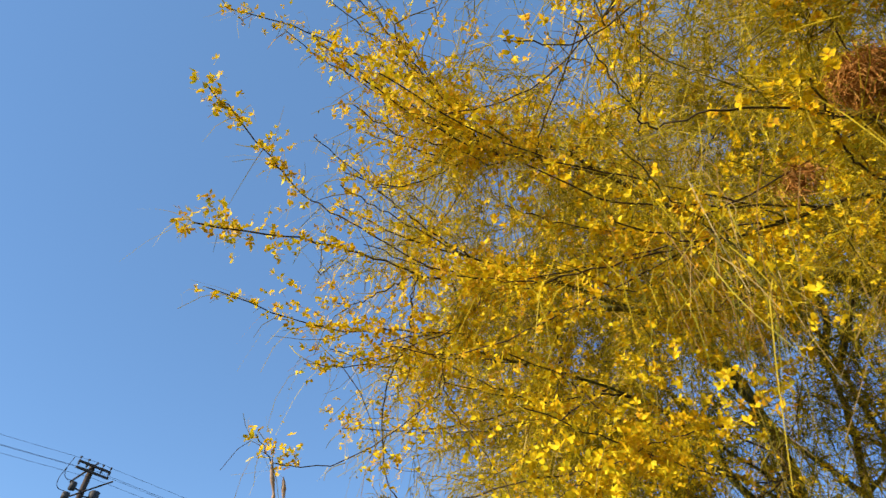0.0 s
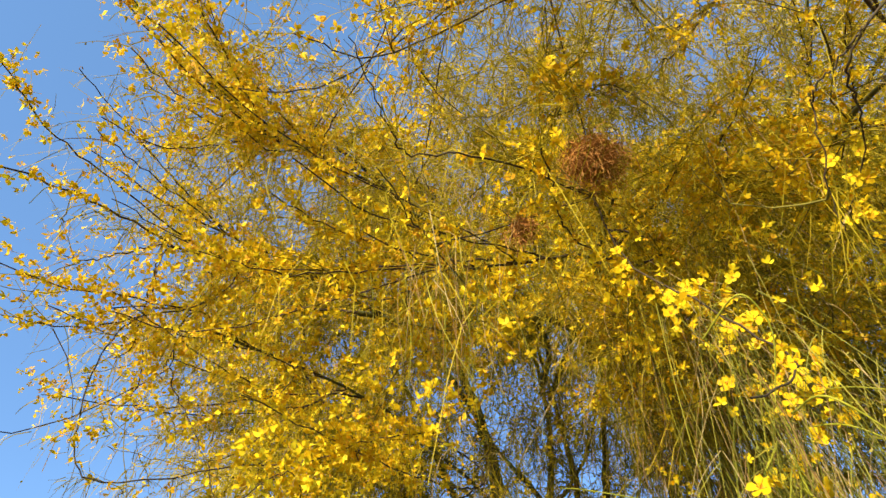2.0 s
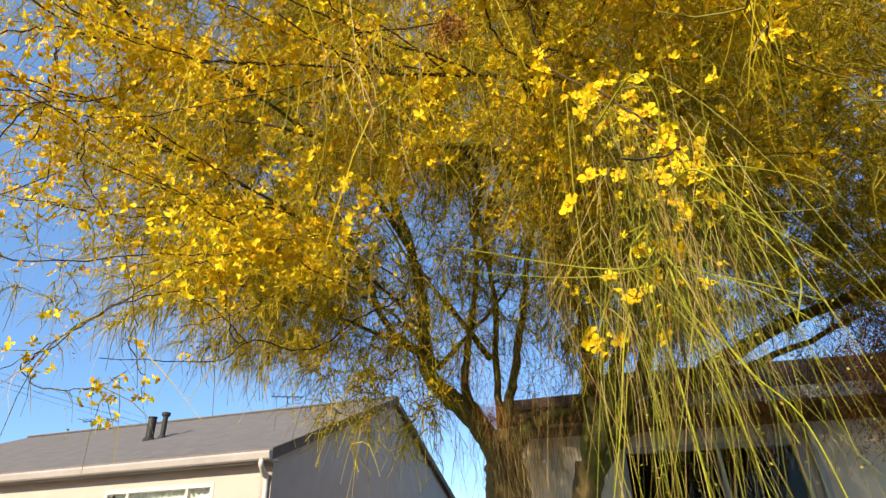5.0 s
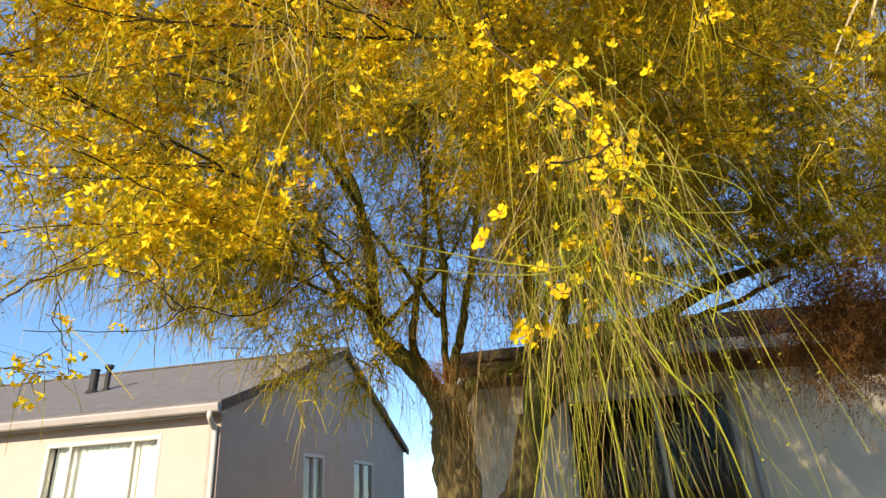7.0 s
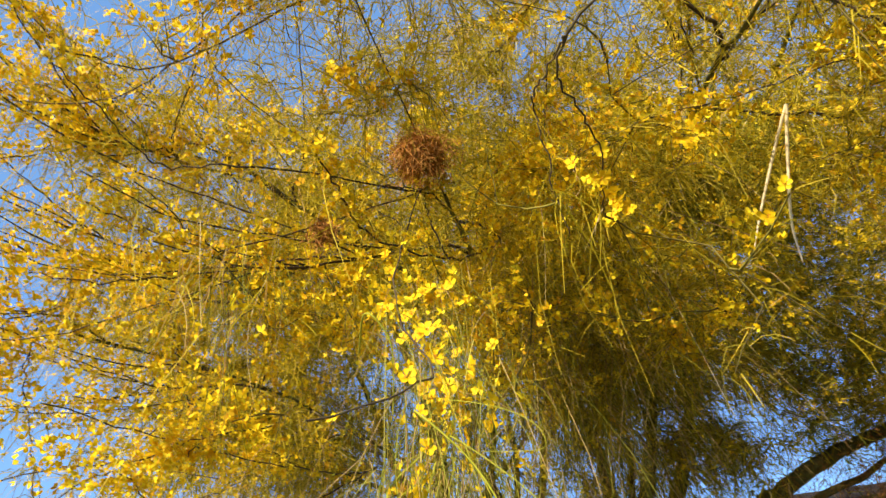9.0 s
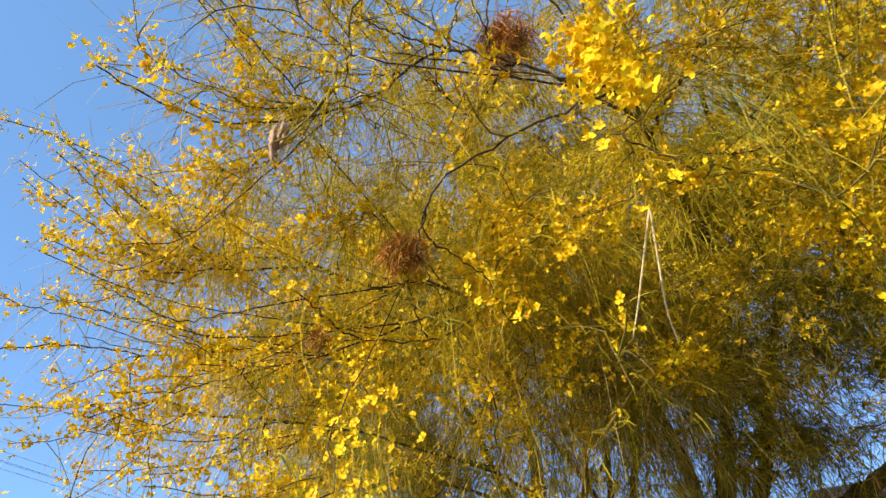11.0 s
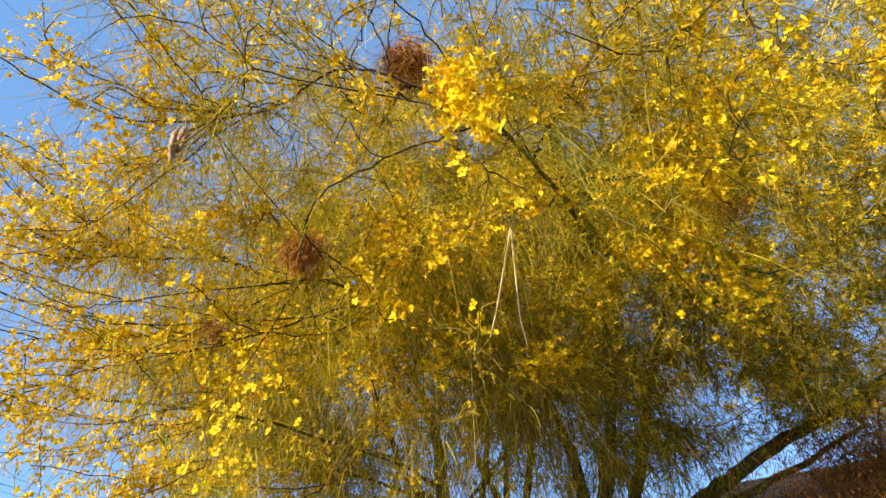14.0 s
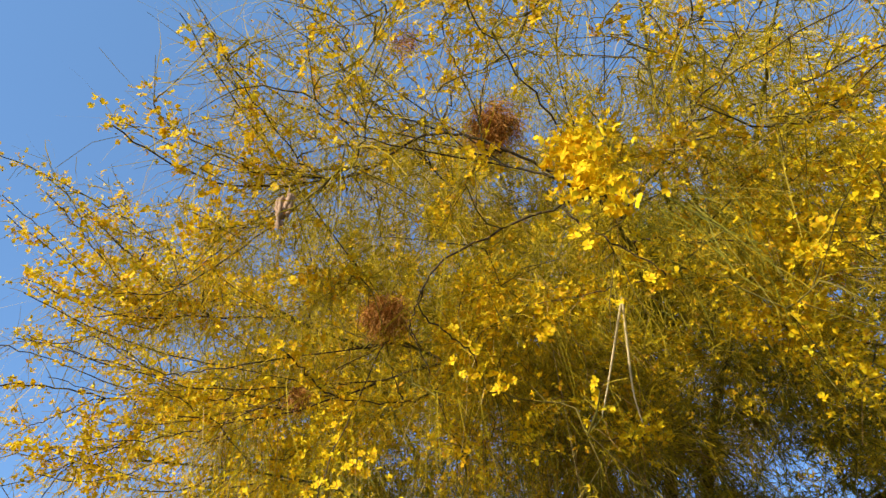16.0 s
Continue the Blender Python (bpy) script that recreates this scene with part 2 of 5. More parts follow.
def window_unit(parent, m, w, h, panes, curtain=None, trim=None, label="white painted window frame"):
    """A window in a wall's opening: frame, sill, panes, and the curtain or near-black room behind."""
    win = new("window")
    win.parent = parent
    win.matrix_local = m
    bm = bmesh.new()
    f = 0.07
    for ext in ((0, w, -0.03, 0.09, h - f, h), (0, w, -0.03, 0.09, 0, f), (0, f, -0.03, 0.09, f, h - f), (w - f, w, -0.03, 0.09, f, h - f)):
        box(bm, *ext, 0.006)
    x = 0.0
    cuts = [0.0]
    for p in panes:
        x += p
        cuts.append(x)
    for c in cuts[1:-1]:
        box(bm, c * w - 0.025, c * w + 0.025, -0.02, 0.07, f, h - f, 0.005)
    part("frame", bm, trim or WHITE, win, label)
    box_part("sill", (-0.05, w + 0.05, -0.07, 0.05, -0.05, -0.002), WHITE, win, bevel=0.008)
    for a, b in zip(cuts, cuts[1:]):
        pane = box_part("pane", (max(f, a * w + 0.02), min(w - f, b * w - 0.02), 0.03, 0.036, f, h - f), GLASS, win)
        pane.visible_shadow = False
    if curtain:
        for a, b in zip(cuts, cuts[1:]):
            bm = bmesh.new()
            n = max(6, int((b - a) * w / 0.04))
            rows = [[bm.verts.new((f + (w - 2 * f) * (a + (b - a) * i / n), 0.14 + 0.02 * math.sin(i * 1.9), z)) for i in range(n + 1)] for z in (0.03, h - 0.02)]
            for i in range(n):
                bm.faces.new((rows[0][i], rows[0][i + 1], rows[1][i + 1], rows[1][i]))
            part("curtain", bm, CURTAIN, win, "pale drawn curtain")
    return win


def roof_slab(name, corners, mat, parent, thick=0.1):
    """A roof plane from four corners, with thickness below it."""
    bm = bmesh.new()
    top = [bm.verts.new(c) for c in corners]
    low = [bm.verts.new((c[0], c[1], c[2] - thick)) for c in corners]
    bm.faces.new(top)
    bm.faces.new(low[::-1])
    for i in range(4):
        j = (i + 1) % 4
        bm.faces.new((top[i], low[i], low[j], top[j]))
    bmesh.ops.recalc_face_normals(bm, faces=bm.faces)
    return part(name, bm, mat, parent)


def shingle_rows(parent, x0, x1, y0, z0, y1, z1, rows, mat):
    """Courses of shingles, each lapping the one below."""
    for k in range(rows):
        a, b = k / rows, (k + 1.12) / rows
        bm = bmesh.new()
        n = 26
        lift = 0.008
        up, dn = [], []
        for i in range(n + 1):
            x = x0 + (x1 - x0) * i / n
            j = 0.0
            dn.append(bm.verts.new((x, y0 + (y1 - y0) * a + j, z0 + (z1 - z0) * a + lift)))
            up.append(bm.verts.new((x, y0 + (y1 - y0) * min(1, b), z0 + (z1 - z0) * min(1, b) + 0.006)))
        base = [bm.verts.new((v.co.x, v.co.y, v.co.z - lift)) for v in dn]
        for i in range(n):
            bm.faces.new((dn[i], dn[i + 1], up[i + 1], up[i]))
            bm.faces.new((base[i], base[i + 1], dn[i + 1], dn[i]))
        part("shingle_course", bm, mat, parent)


def flue(name, at, height, radius, cap):
    """A sheet-metal vent pipe with a flashing collar, and a cap on a neck."""
    ob = empty(name, at)
    v, q = tube([(0, 0, -0.1), (0, 0, height * 0.5), (0, 0, height)], [radius], 14)
    mesh_object("pipe", v, q, METAL, ob)
    v, q = tube([(0, 0, -0.1), (0, 0, 0.04), (0, 0, 0.06)], [radius * 1.9, radius * 1.4, radius * 1.02], 14)
    mesh_object("collar", v, q, METAL, ob)
    if cap:
        v, q = tube([(0, 0, height - 0.02), (0, 0, height + 0.005), (0, 0, height + 0.07), (0, 0, height + 0.08)], [radius, radius * 1.7, radius * 1.7, 0.004], 14)
        mesh_object("cap", v, q, METAL, ob)
    else:
        v, q = tube([(0, 0, height - 0.03), (0, 0, height - 0.03), (0, 0, height), (0, 0, height), (0, 0, height - 0.2)], [radius * 1.01, radius * 1.12, radius * 1.12, radius * 0.85, radius * 0.85], 14)
        mesh_object("rim", v, q, METAL, ob)
    return tagged(ob, "dark sheet-metal roof vent pipe standing on grey shingles", "vent pipe", group="roof vent pipes")


def house_cream():
    """One-storey cream stucco house with a gable roof; its front wall along local x, the gable along local y."""
    h = empty("house", (-3.74, 9.45, 0), -10)
    tagged(h, "cream stucco bungalow with a grey shingled gable roof", "house")
    L, D, E, R = 11.0, 10.4, 3.20, 1.93
    front = wall_with_holes("front_wall", L, E, 0.2, [(7.9, 10.0, 1.45, 2.88)], STUCCO, h)
    front.location = (-L, 0, 0)
    side = wall_with_holes("gable_wall", D - 0.0, E, 0.2, [(3.05, 4.1, 1.5, 2.72), (5.9, 7.4, 1.5, 2.72)], GABLE_STUCCO, h, gable=R)
    side.matrix_local = pose(0.004, 0.0, 0, 0, 0, 90)
    back = wall_with_holes("back_wall", L, E, 0.2, [], STUCCO, h)
    back.location = (-L, D - 0.2, 0)
    far = wall_with_holes("far_gable_wall", D, E, 0.2, [], STUCCO, h, gable=R)
    far.matrix_local = pose(-L + 0.2, 0, 0, 0, 0, 90)
    slope = R / (D / 2)
    oh = 0.24
    zt = E + 0.16
    roof_slab("roof_front", [(-L - 0.3, -oh, zt - oh * slope), (0.12, -oh, zt - oh * slope), (0.12, D / 2, zt + R), (-L - 0.3, D / 2, zt + R)], ROOF, h)
    roof_slab("roof_back", [(-L - 0.3, D + oh, zt - oh * slope), (0.12, D + oh, zt - oh * slope), (0.12, D / 2 + 0.001, zt + R), (-L - 0.3, D / 2 + 0.001, zt + R)], ROOF, h)
    shingle_rows(h, -L - 0.3, 0.12, -oh, zt - oh * slope, D / 2, zt + R, 30, ROOF)
    bm = bmesh.new()
    box(bm, -L - 0.3, 0.14, D / 2 - 0.1, D / 2 + 0.1, zt + R - 0.01, zt + R + 0.035, 0.015)
    part("ridge_cap", bm, ROOF, h)
    ez = zt - oh * slope - 0.1
    box_part("fascia", (-L - 0.3, 0.12, -oh + 0.01, -oh + 0.04, ez - 0.1, ez + 0.09), GUTTER, h, "dull off-white fascia board")
    bm = bmesh.new()
    for i in range(1):
        prof = [(-oh, 0.06), (-oh - 0.09, 0.06), (-oh - 0.105, 0.03), (-oh - 0.085, -0.05), (-oh - 0.06, -0.07), (-oh, -0.07)]
        ring = [[bm.verts.new((x, p[0], ez + p[1])) for p in prof] for x in (-L - 0.3, 0.13)]
        for k in range(len(prof)):
            k2 = (k + 1) % len(prof)
            bm.faces.new((ring[0][k], ring[0][k2], ring[1][k2], ring[1][k]))
        bm.faces.new(ring[0])
        bm.faces.new(ring[1][::-1])
    part("gutter", bm, GUTTER, h, "dull off-white sheet-metal gutter along the eave")
    box_part("soffit", (-L - 0.3, 0.1, -oh + 0.04, 0, ez - 0.06, ez - 0.03), WHITE, h)
    line = smooth_line([(-0.02, -oh - 0.05, ez - 0.06), (-0.02, -oh - 0.05, ez - 0.14), (-0.06, -oh + 0.12, ez - 0.26), (-0.06, -0.05, ez - 0.36), (-0.06, -0.05, 1.6), (-0.06, -0.05, 0.1)], 6)
    v, q = tube(line, [0.04], 10)
    mesh_object("downspout", v, q, WHITE, h, "white metal downspout at the house corner")
    # rake boards on the gable
    for a, b in (((-oh, zt - oh * slope), (D / 2, zt + R)), ((D + oh, zt - oh * slope), (D / 2, zt + R))):
        bm = bmesh.new()
        vs = [bm.verts.new((x, y, z)) for x in (0.05, 0.125) for y, z in ((a[0], a[1] - 0.005), (b[0], b[1] - 0.005), (b[0], b[1] - 0.17), (a[0], a[1] - 0.17))]
        for f in ((0, 1, 2, 3), (7, 6, 5, 4), (0, 4, 5, 1), (3, 2, 6, 7), (0, 3, 7, 4), (1, 5, 6, 2)):
            bm.faces.new([vs[i] for i in f])
        bmesh.ops.recalc_face_normals(bm, faces=bm.faces)
        part("rake_board", bm, WOOD_DARK, h, "dark painted rake board")
    window_unit(h, pose(-L + 7.9, 0.02, 1.45), 2.1, 1.43, (0.22, 0.54, 0.24), curtain=True)
    window_unit(h, pose(-0.02, 3.05, 1.5, 0, 0, 90), 1.05, 1.22, (0.5, 0.5), curtain=True)
    window_unit(h, pose(-0.02, 5.9, 1.5, 0, 0, 90), 1.5, 1.22, (0.5, 0.5))
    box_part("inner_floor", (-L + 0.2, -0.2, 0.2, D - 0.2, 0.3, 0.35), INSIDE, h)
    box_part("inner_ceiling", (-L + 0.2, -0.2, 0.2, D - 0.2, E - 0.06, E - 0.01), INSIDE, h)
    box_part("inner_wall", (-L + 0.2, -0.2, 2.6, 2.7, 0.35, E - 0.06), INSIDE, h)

    def on_roof(x, y):
        return h.matrix_world @ Vector((x, y, zt + y * slope))
    bpy.context.view_layer.update()
    flue("vent_pipe", on_roof(-4.25, 2.05), 0.48, 0.082, False)
    flue("vent_pipe", on_roof(-4.04, 2.18), 0.46, 0.052, True)
    # antennas on the roof
    for spot, turn, mast in (((-8.8, 5.1), 14, 0.30), ((-2.9, 5.15), 40, 0.36)):
        ant = empty("roof_antenna", on_roof(*spot), turn)
        v, q = tube([(0, 0, -0.05), (0, 0, mast * 0.5), (0, 0, mast)], [0.012], 8)
        mesh_object("mast", v, q, DARK_METAL, ant)
        v, q = tube([(-0.42, 0, mast - 0.06), (0, 0, mast - 0.02), (0.42, 0, mast + 0.02)], [0.013], 6)
        mesh_object("boom", v, q, DARK_METAL, ant)
        for k in range(6):
            x = -0.38 + k * 0.15
            v, q = tube([(x - 0.05, -0.3, mast - 0.03), (x, 0, mast - 0.02), (x + 0.05, 0.3, mast)], [0.008], 5)
            mesh_object("rod", v, q, DARK_METAL, ant)
        tagged(ant, "small dark television antenna on a roof ridge", "antenna", group="roof antennas")


house_cream()


def house_pale():
    """Pale stucco house behind the tree, with a low eave in front and a gable beside it."""
    h = empty("house", (2.75, 7.95, 0), -3)
    tagged(h, "pale stucco house with dark roof and weathered eave boards", "house")
    E = 3.0
    front = wall_with_holes("front_wall", 7.0, E, 0.2, [], STUCCO_TWO, h)
    front.matrix_local = pose(0.95, 0, 0)
    w2 = wall_with_holes("window_wall", 3.75, E, 0.2, [(1.35, 3.48, 0.95, 2.82)], STUCCO_TWO, h)
    w2.matrix_local = pose(-2.8, 0.004, 0)
    # frame coloured grey, darker than the white frames of the cream house
    window_unit(h, pose(-2.8 + 1.35, 0.02, 0.95), 2.13, 1.87, (0.55, 0.45), trim=FASCIA_GREY, label="grey window frame")
    box_part("side_wall", (-2.8, -2.6, 0.21, 7.5, 0, E), STUCCO_TWO, h)
    box_part("end_wall", (7.75, 7.95, 0.21, 7.5, 0, E), STUCCO_TWO, h)
    box_part("back_wall", (-2.6, 7.75, 7.3, 7.5, 0, E), STUCCO_TWO, h)
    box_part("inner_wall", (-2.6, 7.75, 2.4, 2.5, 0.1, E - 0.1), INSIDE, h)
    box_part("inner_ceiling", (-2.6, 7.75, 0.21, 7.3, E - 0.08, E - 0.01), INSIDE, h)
    # low roof over the front: eave board in front, roof rising behind
    oh = 0.62
    roof_slab("roof_front", [(-1.5, -oh, 3.31), (8.3, -oh, 3.31), (8.3, 4.0, 4.85), (-1.5, 4.0, 4.85)], ROOF_TWO, h, 0.09)
    roof_slab("roof_back", [(-1.5, 8.2, 3.3), (8.3, 8.2, 3.3), (8.3, 4.001, 4.85), (-1.5, 4.001, 4.85)], ROOF_TWO, h, 0.09)
    shingle_rows(h, -1.5, 8.3, -oh, 3.31, 4.0, 4.85, 26, ROOF_TWO)
    box_part("fascia", (-1.5, 8.3, -oh - 0.03, -oh - 0.002, 3.15, 3.30), FASCIA_GREY, h, "weathered grey fascia board with flaking paint")
    box_part("soffit", (-1.45, 8.3, -oh, 0.0, 3.13, 3.16), WOOD_DARK, h)
    for k in range(15):
        box_part("rafter_tail", (-1.02 + k * 0.62, -0.98 + k * 0.62, -oh + 0.02, -0.004, 3.03, 3.128), WOOD_DARK, h)
    box_part("frieze_board", (-2.78, 7.9, -0.003, 0.19, 3.004, 3.128), WOOD_DARK, h)
    # roof over the wing to the side, its eave rising a little
    roof_slab("wing_back_roof", [(-2.8, 7.6, 3.0), (-1.51, 7.6, 3.0), (-1.51, 2.601, 3.95), (-2.8, 2.601, 3.9)], ROOF_TWO, h, 0.09)
    roof_slab("wing_roof", [(-2.8, -0.62, 3.36), (-1.51, -0.62, 3.40), (-1.51, 2.6, 3.95), (-2.8, 2.6, 3.9)], ROOF_TWO, h, 0.09)
    bm = bmesh.new()
    vs = [bm.verts.new((x, y, z)) for y in (-0.66, -0.622) for x, z in ((-2.82, 3.35), (-1.51, 3.395), (-1.51, 3.275), (-2.82, 3.23))]
    for f in ((0, 1, 2, 3), (7, 6, 5, 4), (0, 4, 5, 1), (3, 2, 6, 7), (0, 3, 7, 4), (1, 5, 6, 2)):
        bm.faces.new([vs[i] for i in f])
    bmesh.ops.recalc_face_normals(bm, faces=bm.faces)
    part("wing_fascia", bm, WOOD_DARK, h, "dark brown eave board")
    bm = bmesh.new()
    vs = [bm.verts.new((x, y, z)) for y in (0.03, 0.18) for x, z in ((-2.79, 2.995), (-1.51, 2.995), (-1.51, 3.43), (-2.79, 3.38))]
    for f in ((0, 1, 2, 3), (7, 6, 5, 4), (0, 4, 5, 1), (3, 2, 6, 7), (0, 3, 7, 4), (1, 5, 6, 2)):
        bm.faces.new([vs[i] for i in f])
    bmesh.ops.recalc_face_normals(bm, faces=bm.faces)
    part("wing_upper_wall", bm, STUCCO_TWO, h)
    box_part("roof_step", (-1.505, -1.45, -0.3, 3.9, 3.0, 3.36), WOOD_DARK, h)
    box_part("wing_soffit", (-2.78, -1.52, -0.61, 0.0, 3.17, 3.22), WOOD_DARK, h)
    box_part("downspout", (0.75, 0.83, -0.09, -0.01, 0.1, 2.95), FASCIA_GREY, h)


house_pale()


# ---- utility pole and wires ----
def utility_pole():
    """A tall pole with two crossarms, a diagonal brace, three transformer cans and looped leads."""
    base = Vector((-31.6, 13.3, 0))
    top = 12.9
    p = empty("utility_pole", tuple(base))
    tagged(p, "weathered wooden utility pole with crossarms and transformers", "utility pole")
    v, q = tube([(0, 0, 0), (0.02, 0, 4), (0, 0.02, 9), (0, 0, top)], [0.22, 0.19, 0.16, 0.14], 12, 0.01)
    mesh_object("pole", v, q, POLE_WOOD, p)
    arm = Vector((0.0, 1.0, 0))
    out = Vector((1.0, 0.0, 0))
    for z, half, step in ((top - 0.12, 0.85, 0.24), (top - 0.42, 0.85, 0.24)):
        bm = bmesh.new()
        box(bm, -half, half, -0.05, 0.05, z - 0.05, z + 0.05, 0.01)
        ob = part("crossarm", bm, POLE_WOOD, p)
        ob.matrix_local = pose(step, 0, 0, 0, 0, 90)
        for k in (-0.94, -0.45, 0.45, 0.94):
            c = arm * (half * k) + out * step
            v, q = tube([(c.x, c.y, z + 0.06), (c.x, c.y, z + 0.13), (c.x, c.y, z + 0.17), (c.x, c.y, z + 0.24), (c.x, c.y, z + 0.25)], [0.02, 0.02, 0.06, 0.05, 0.01], 8)
            mesh_object("insulator", v, q, DARK_METAL, p)
    v, q = tube([tuple(out * 0.2 + Vector((0, 0.12, top + 0.12))), tuple(out * 0.25 + arm * -0.8 + Vector((0, 0, top - 1.15)))], [0.05], 6)
    mesh_object("brace", v, q, POLE_WOOD, p, "long diagonal brace")
    v, q = tube([tuple(out * 0.2 + arm * 1.15 + Vector((0, 0, top - 0.45))), tuple(out * 0.2 + arm * -0.7 + Vector((0, 0, top - 1.85)))], [0.04], 6)
    mesh_object("brace", v, q, POLE_WOOD, p)
    for k, (s, z, h, r) in enumerate(((-0.62, top - 1.5, 0.42, 0.16), (-0.75, top - 2.0, 0.4, 0.17), (0.5, top - 1.75, 0.6, 0.24), (-0.35, top - 2.7, 0.8, 0.28))):
        c = arm * s + out * 0.3
        v, q = tube([(c.x, c.y, z), (c.x, c.y, z + 0.03), (c.x, c.y, z + h * 0.5), (c.x, c.y, z + h * 0.88), (c.x, c.y, z + h * 0.95), (c.x, c.y, z + h)], [r * 0.3, r * 0.95, r, r, r * 0.8, r * 0.2], 12)
        can = mesh_object("transformer", v, q, DARK_METAL, p, "dark cylindrical transformer can")
        v, q = tube([(c.x, c.y, z + h * 0.4), (0.1, 0, z + h * 0.4)], [0.04], 6)
        mesh_object("bracket", v, q, DARK_METAL, p)
        if k < 2:
            v, q = tube(smooth_line([(c.x, c.y, z + h), (c.x, c.y - 0.45, z + h + 0.02), (c.x, c.y - 0.62, z + h + 0.35), (c.x, c.y - 0.5, z + h + 1.0)], 6), [0.016], 5)
            mesh_object("lead_wire", v, q, CABLE, p)
    yaw = math.radians(83)
    along = Vector((math.cos(yaw), math.sin(yaw), 0))
    for z, k in ((top + 0.1, 0.0), (top - 0.2, -0.9), (top - 0.45, 0.9), (top - 0.7, 0.3)):
        c = base + out * 0.24 + Vector((k * 0.5, 0, z))
        pts = [c + along * d + Vector((0, 0, 0.0011 * d * d - 0.055 * abs(d))) for d in np.linspace(-45, 45, 31)]
        v, q = tube(np.array([tuple(a) for a in pts]), [0.007], 4)
        tagged(mesh_object("overhead_wire", v, q, CABLE), "thin black overhead wire strung from the utility pole", "wire", group="overhead wires")


utility_pole()


# ---- distant trees ----
def far_tree(at, height, width, seed, leaf, label):
    r = np.random.default_rng(seed)
    t = empty("tree", at)
    tagged(t, label, "tree", group="distant trees")
    v, q = tube([(0, 0, 0), (0.1, 0, height * 0.4), (0, 0.1, height * 0.85)], [0.28, 0.2, 0.05], 8, 0.05)
    mesh_object("trunk", v, q, POLE_WOOD, t)
    for k in range(7):
        a = k * 0.9 + r.random()
        z = height * (0.25 + 0.08 * k)
        tip = (math.cos(a) * width * 0.35, math.sin(a) * width * 0.35, z + 0.9)
        v, q = tube(smooth_line([(0, 0, z), (tip[0] * 0.5, tip[1] * 0.5, z + 0.3), tip], 4), [0.09, 0.03], 6)
        mesh_object("limb", v, q, POLE_WOOD, t)
    heap = Heap()
    n = 34000
    u = r.random(n)
    z = height * (0.22 + 0.78 * u**0.8)
    rad = width * 0.5 * np.clip(1.15 * (1 - ((z / height - 0.5) / 0.56) ** 2), 0.05, 1) ** 0.5
    ang = r.random(n) * 2 * np.pi
    lump = 1 + 0.22 * np.sin(ang * 3 + z * 1.7) + 0.16 * np.sin(ang * 5 - z * 2.9 + seed)
    rr = rad * lump * (0.35 + 0.68 * r.random(n) ** 0.5)
    c = np.stack([np.cos(ang) * rr, np.sin(ang) * rr, z + 0.3 * r.normal(size=n)], 1)
    d1, d2 = r.normal(size=(n, 3)), r.normal(size=(n, 3))
    c[:, 2] += 0.5 * np.maximum(0, r.normal(size=n)) * (rr < 0.6 * width * 0.5)
    s = 0.05 + 0.085 * r.random((n, 1))
    d1 *= s / np.linalg.norm(d1, axis=1)[:, None]
    d2 *= 0.55 * s / np.linalg.norm(d2, axis=1)[:, None]
    v = np.stack([c - d1, c + d2, c + d1 + 0.2 * d2, c - d2], 1).reshape(-1, 3)
    heap.add(v, np.arange(4 * n).reshape(-1, 4))
    crown = heap.make("crown", leaf, t)
    crown["kind"] = "stuff"


for spot, tall, wide, seed, leaf, label in (((-24.9, 14.9, 0), 8.2, 3.9, 3, FAR_LEAF, "dark green dense evergreen tree behind the houses"),
                                           ((-26.9, 11.2, 0), 7.2, 3.4, 5, FAR_LEAF, "dark green dense evergreen tree behind the houses"),
                                           ((-24.6, 12.1, 0), 6.2, 3.6, 9, DEAD, "low brown dry tree beside dark evergreens")):
    far_tree(spot, tall, wide, seed, leaf, label)


# ---- the flowering tree ----
tree = empty("flowering_tree", (0, 4.4, 0))
tree.matrix_world = Matrix.Identity(4)
tagged(tree, "palo verde tree in full yellow bloom with drooping thread-like leaves", "tree")

NODES, DIRS, SIZE = [], [], []


def grown(name, ctrl, r0, r1, mat, sides=8, per=6, crook=0.005, label=""):
    """A tapering limb or branch through a few control points, slightly crooked, whose nodes bear further twigs."""
    line = smooth_line(ctrl, per)
    line[:, 2] -= 0.055 * np.clip((line[:, 1] - 2.0) / 2.0, 0, 1)
    bend = rng.normal(size=line.shape) * crook
    bend[0] = bend[-1] = 0
    line = line + bend
    v, q = tube(line, [r0, (r0 + r1) / 2, r1], sides, 0.06)
    ob = mesh_object(name, v, q, mat, tree, label)
    tan = np.gradient(line, axis=0)
    tan /= np.linalg.norm(tan, axis=1)[:, None] + 1e-9
    NODES.append(line)
    DIRS.append(tan)
    SIZE.append(np.linspace(r0, r1, len(line)))
    return ob


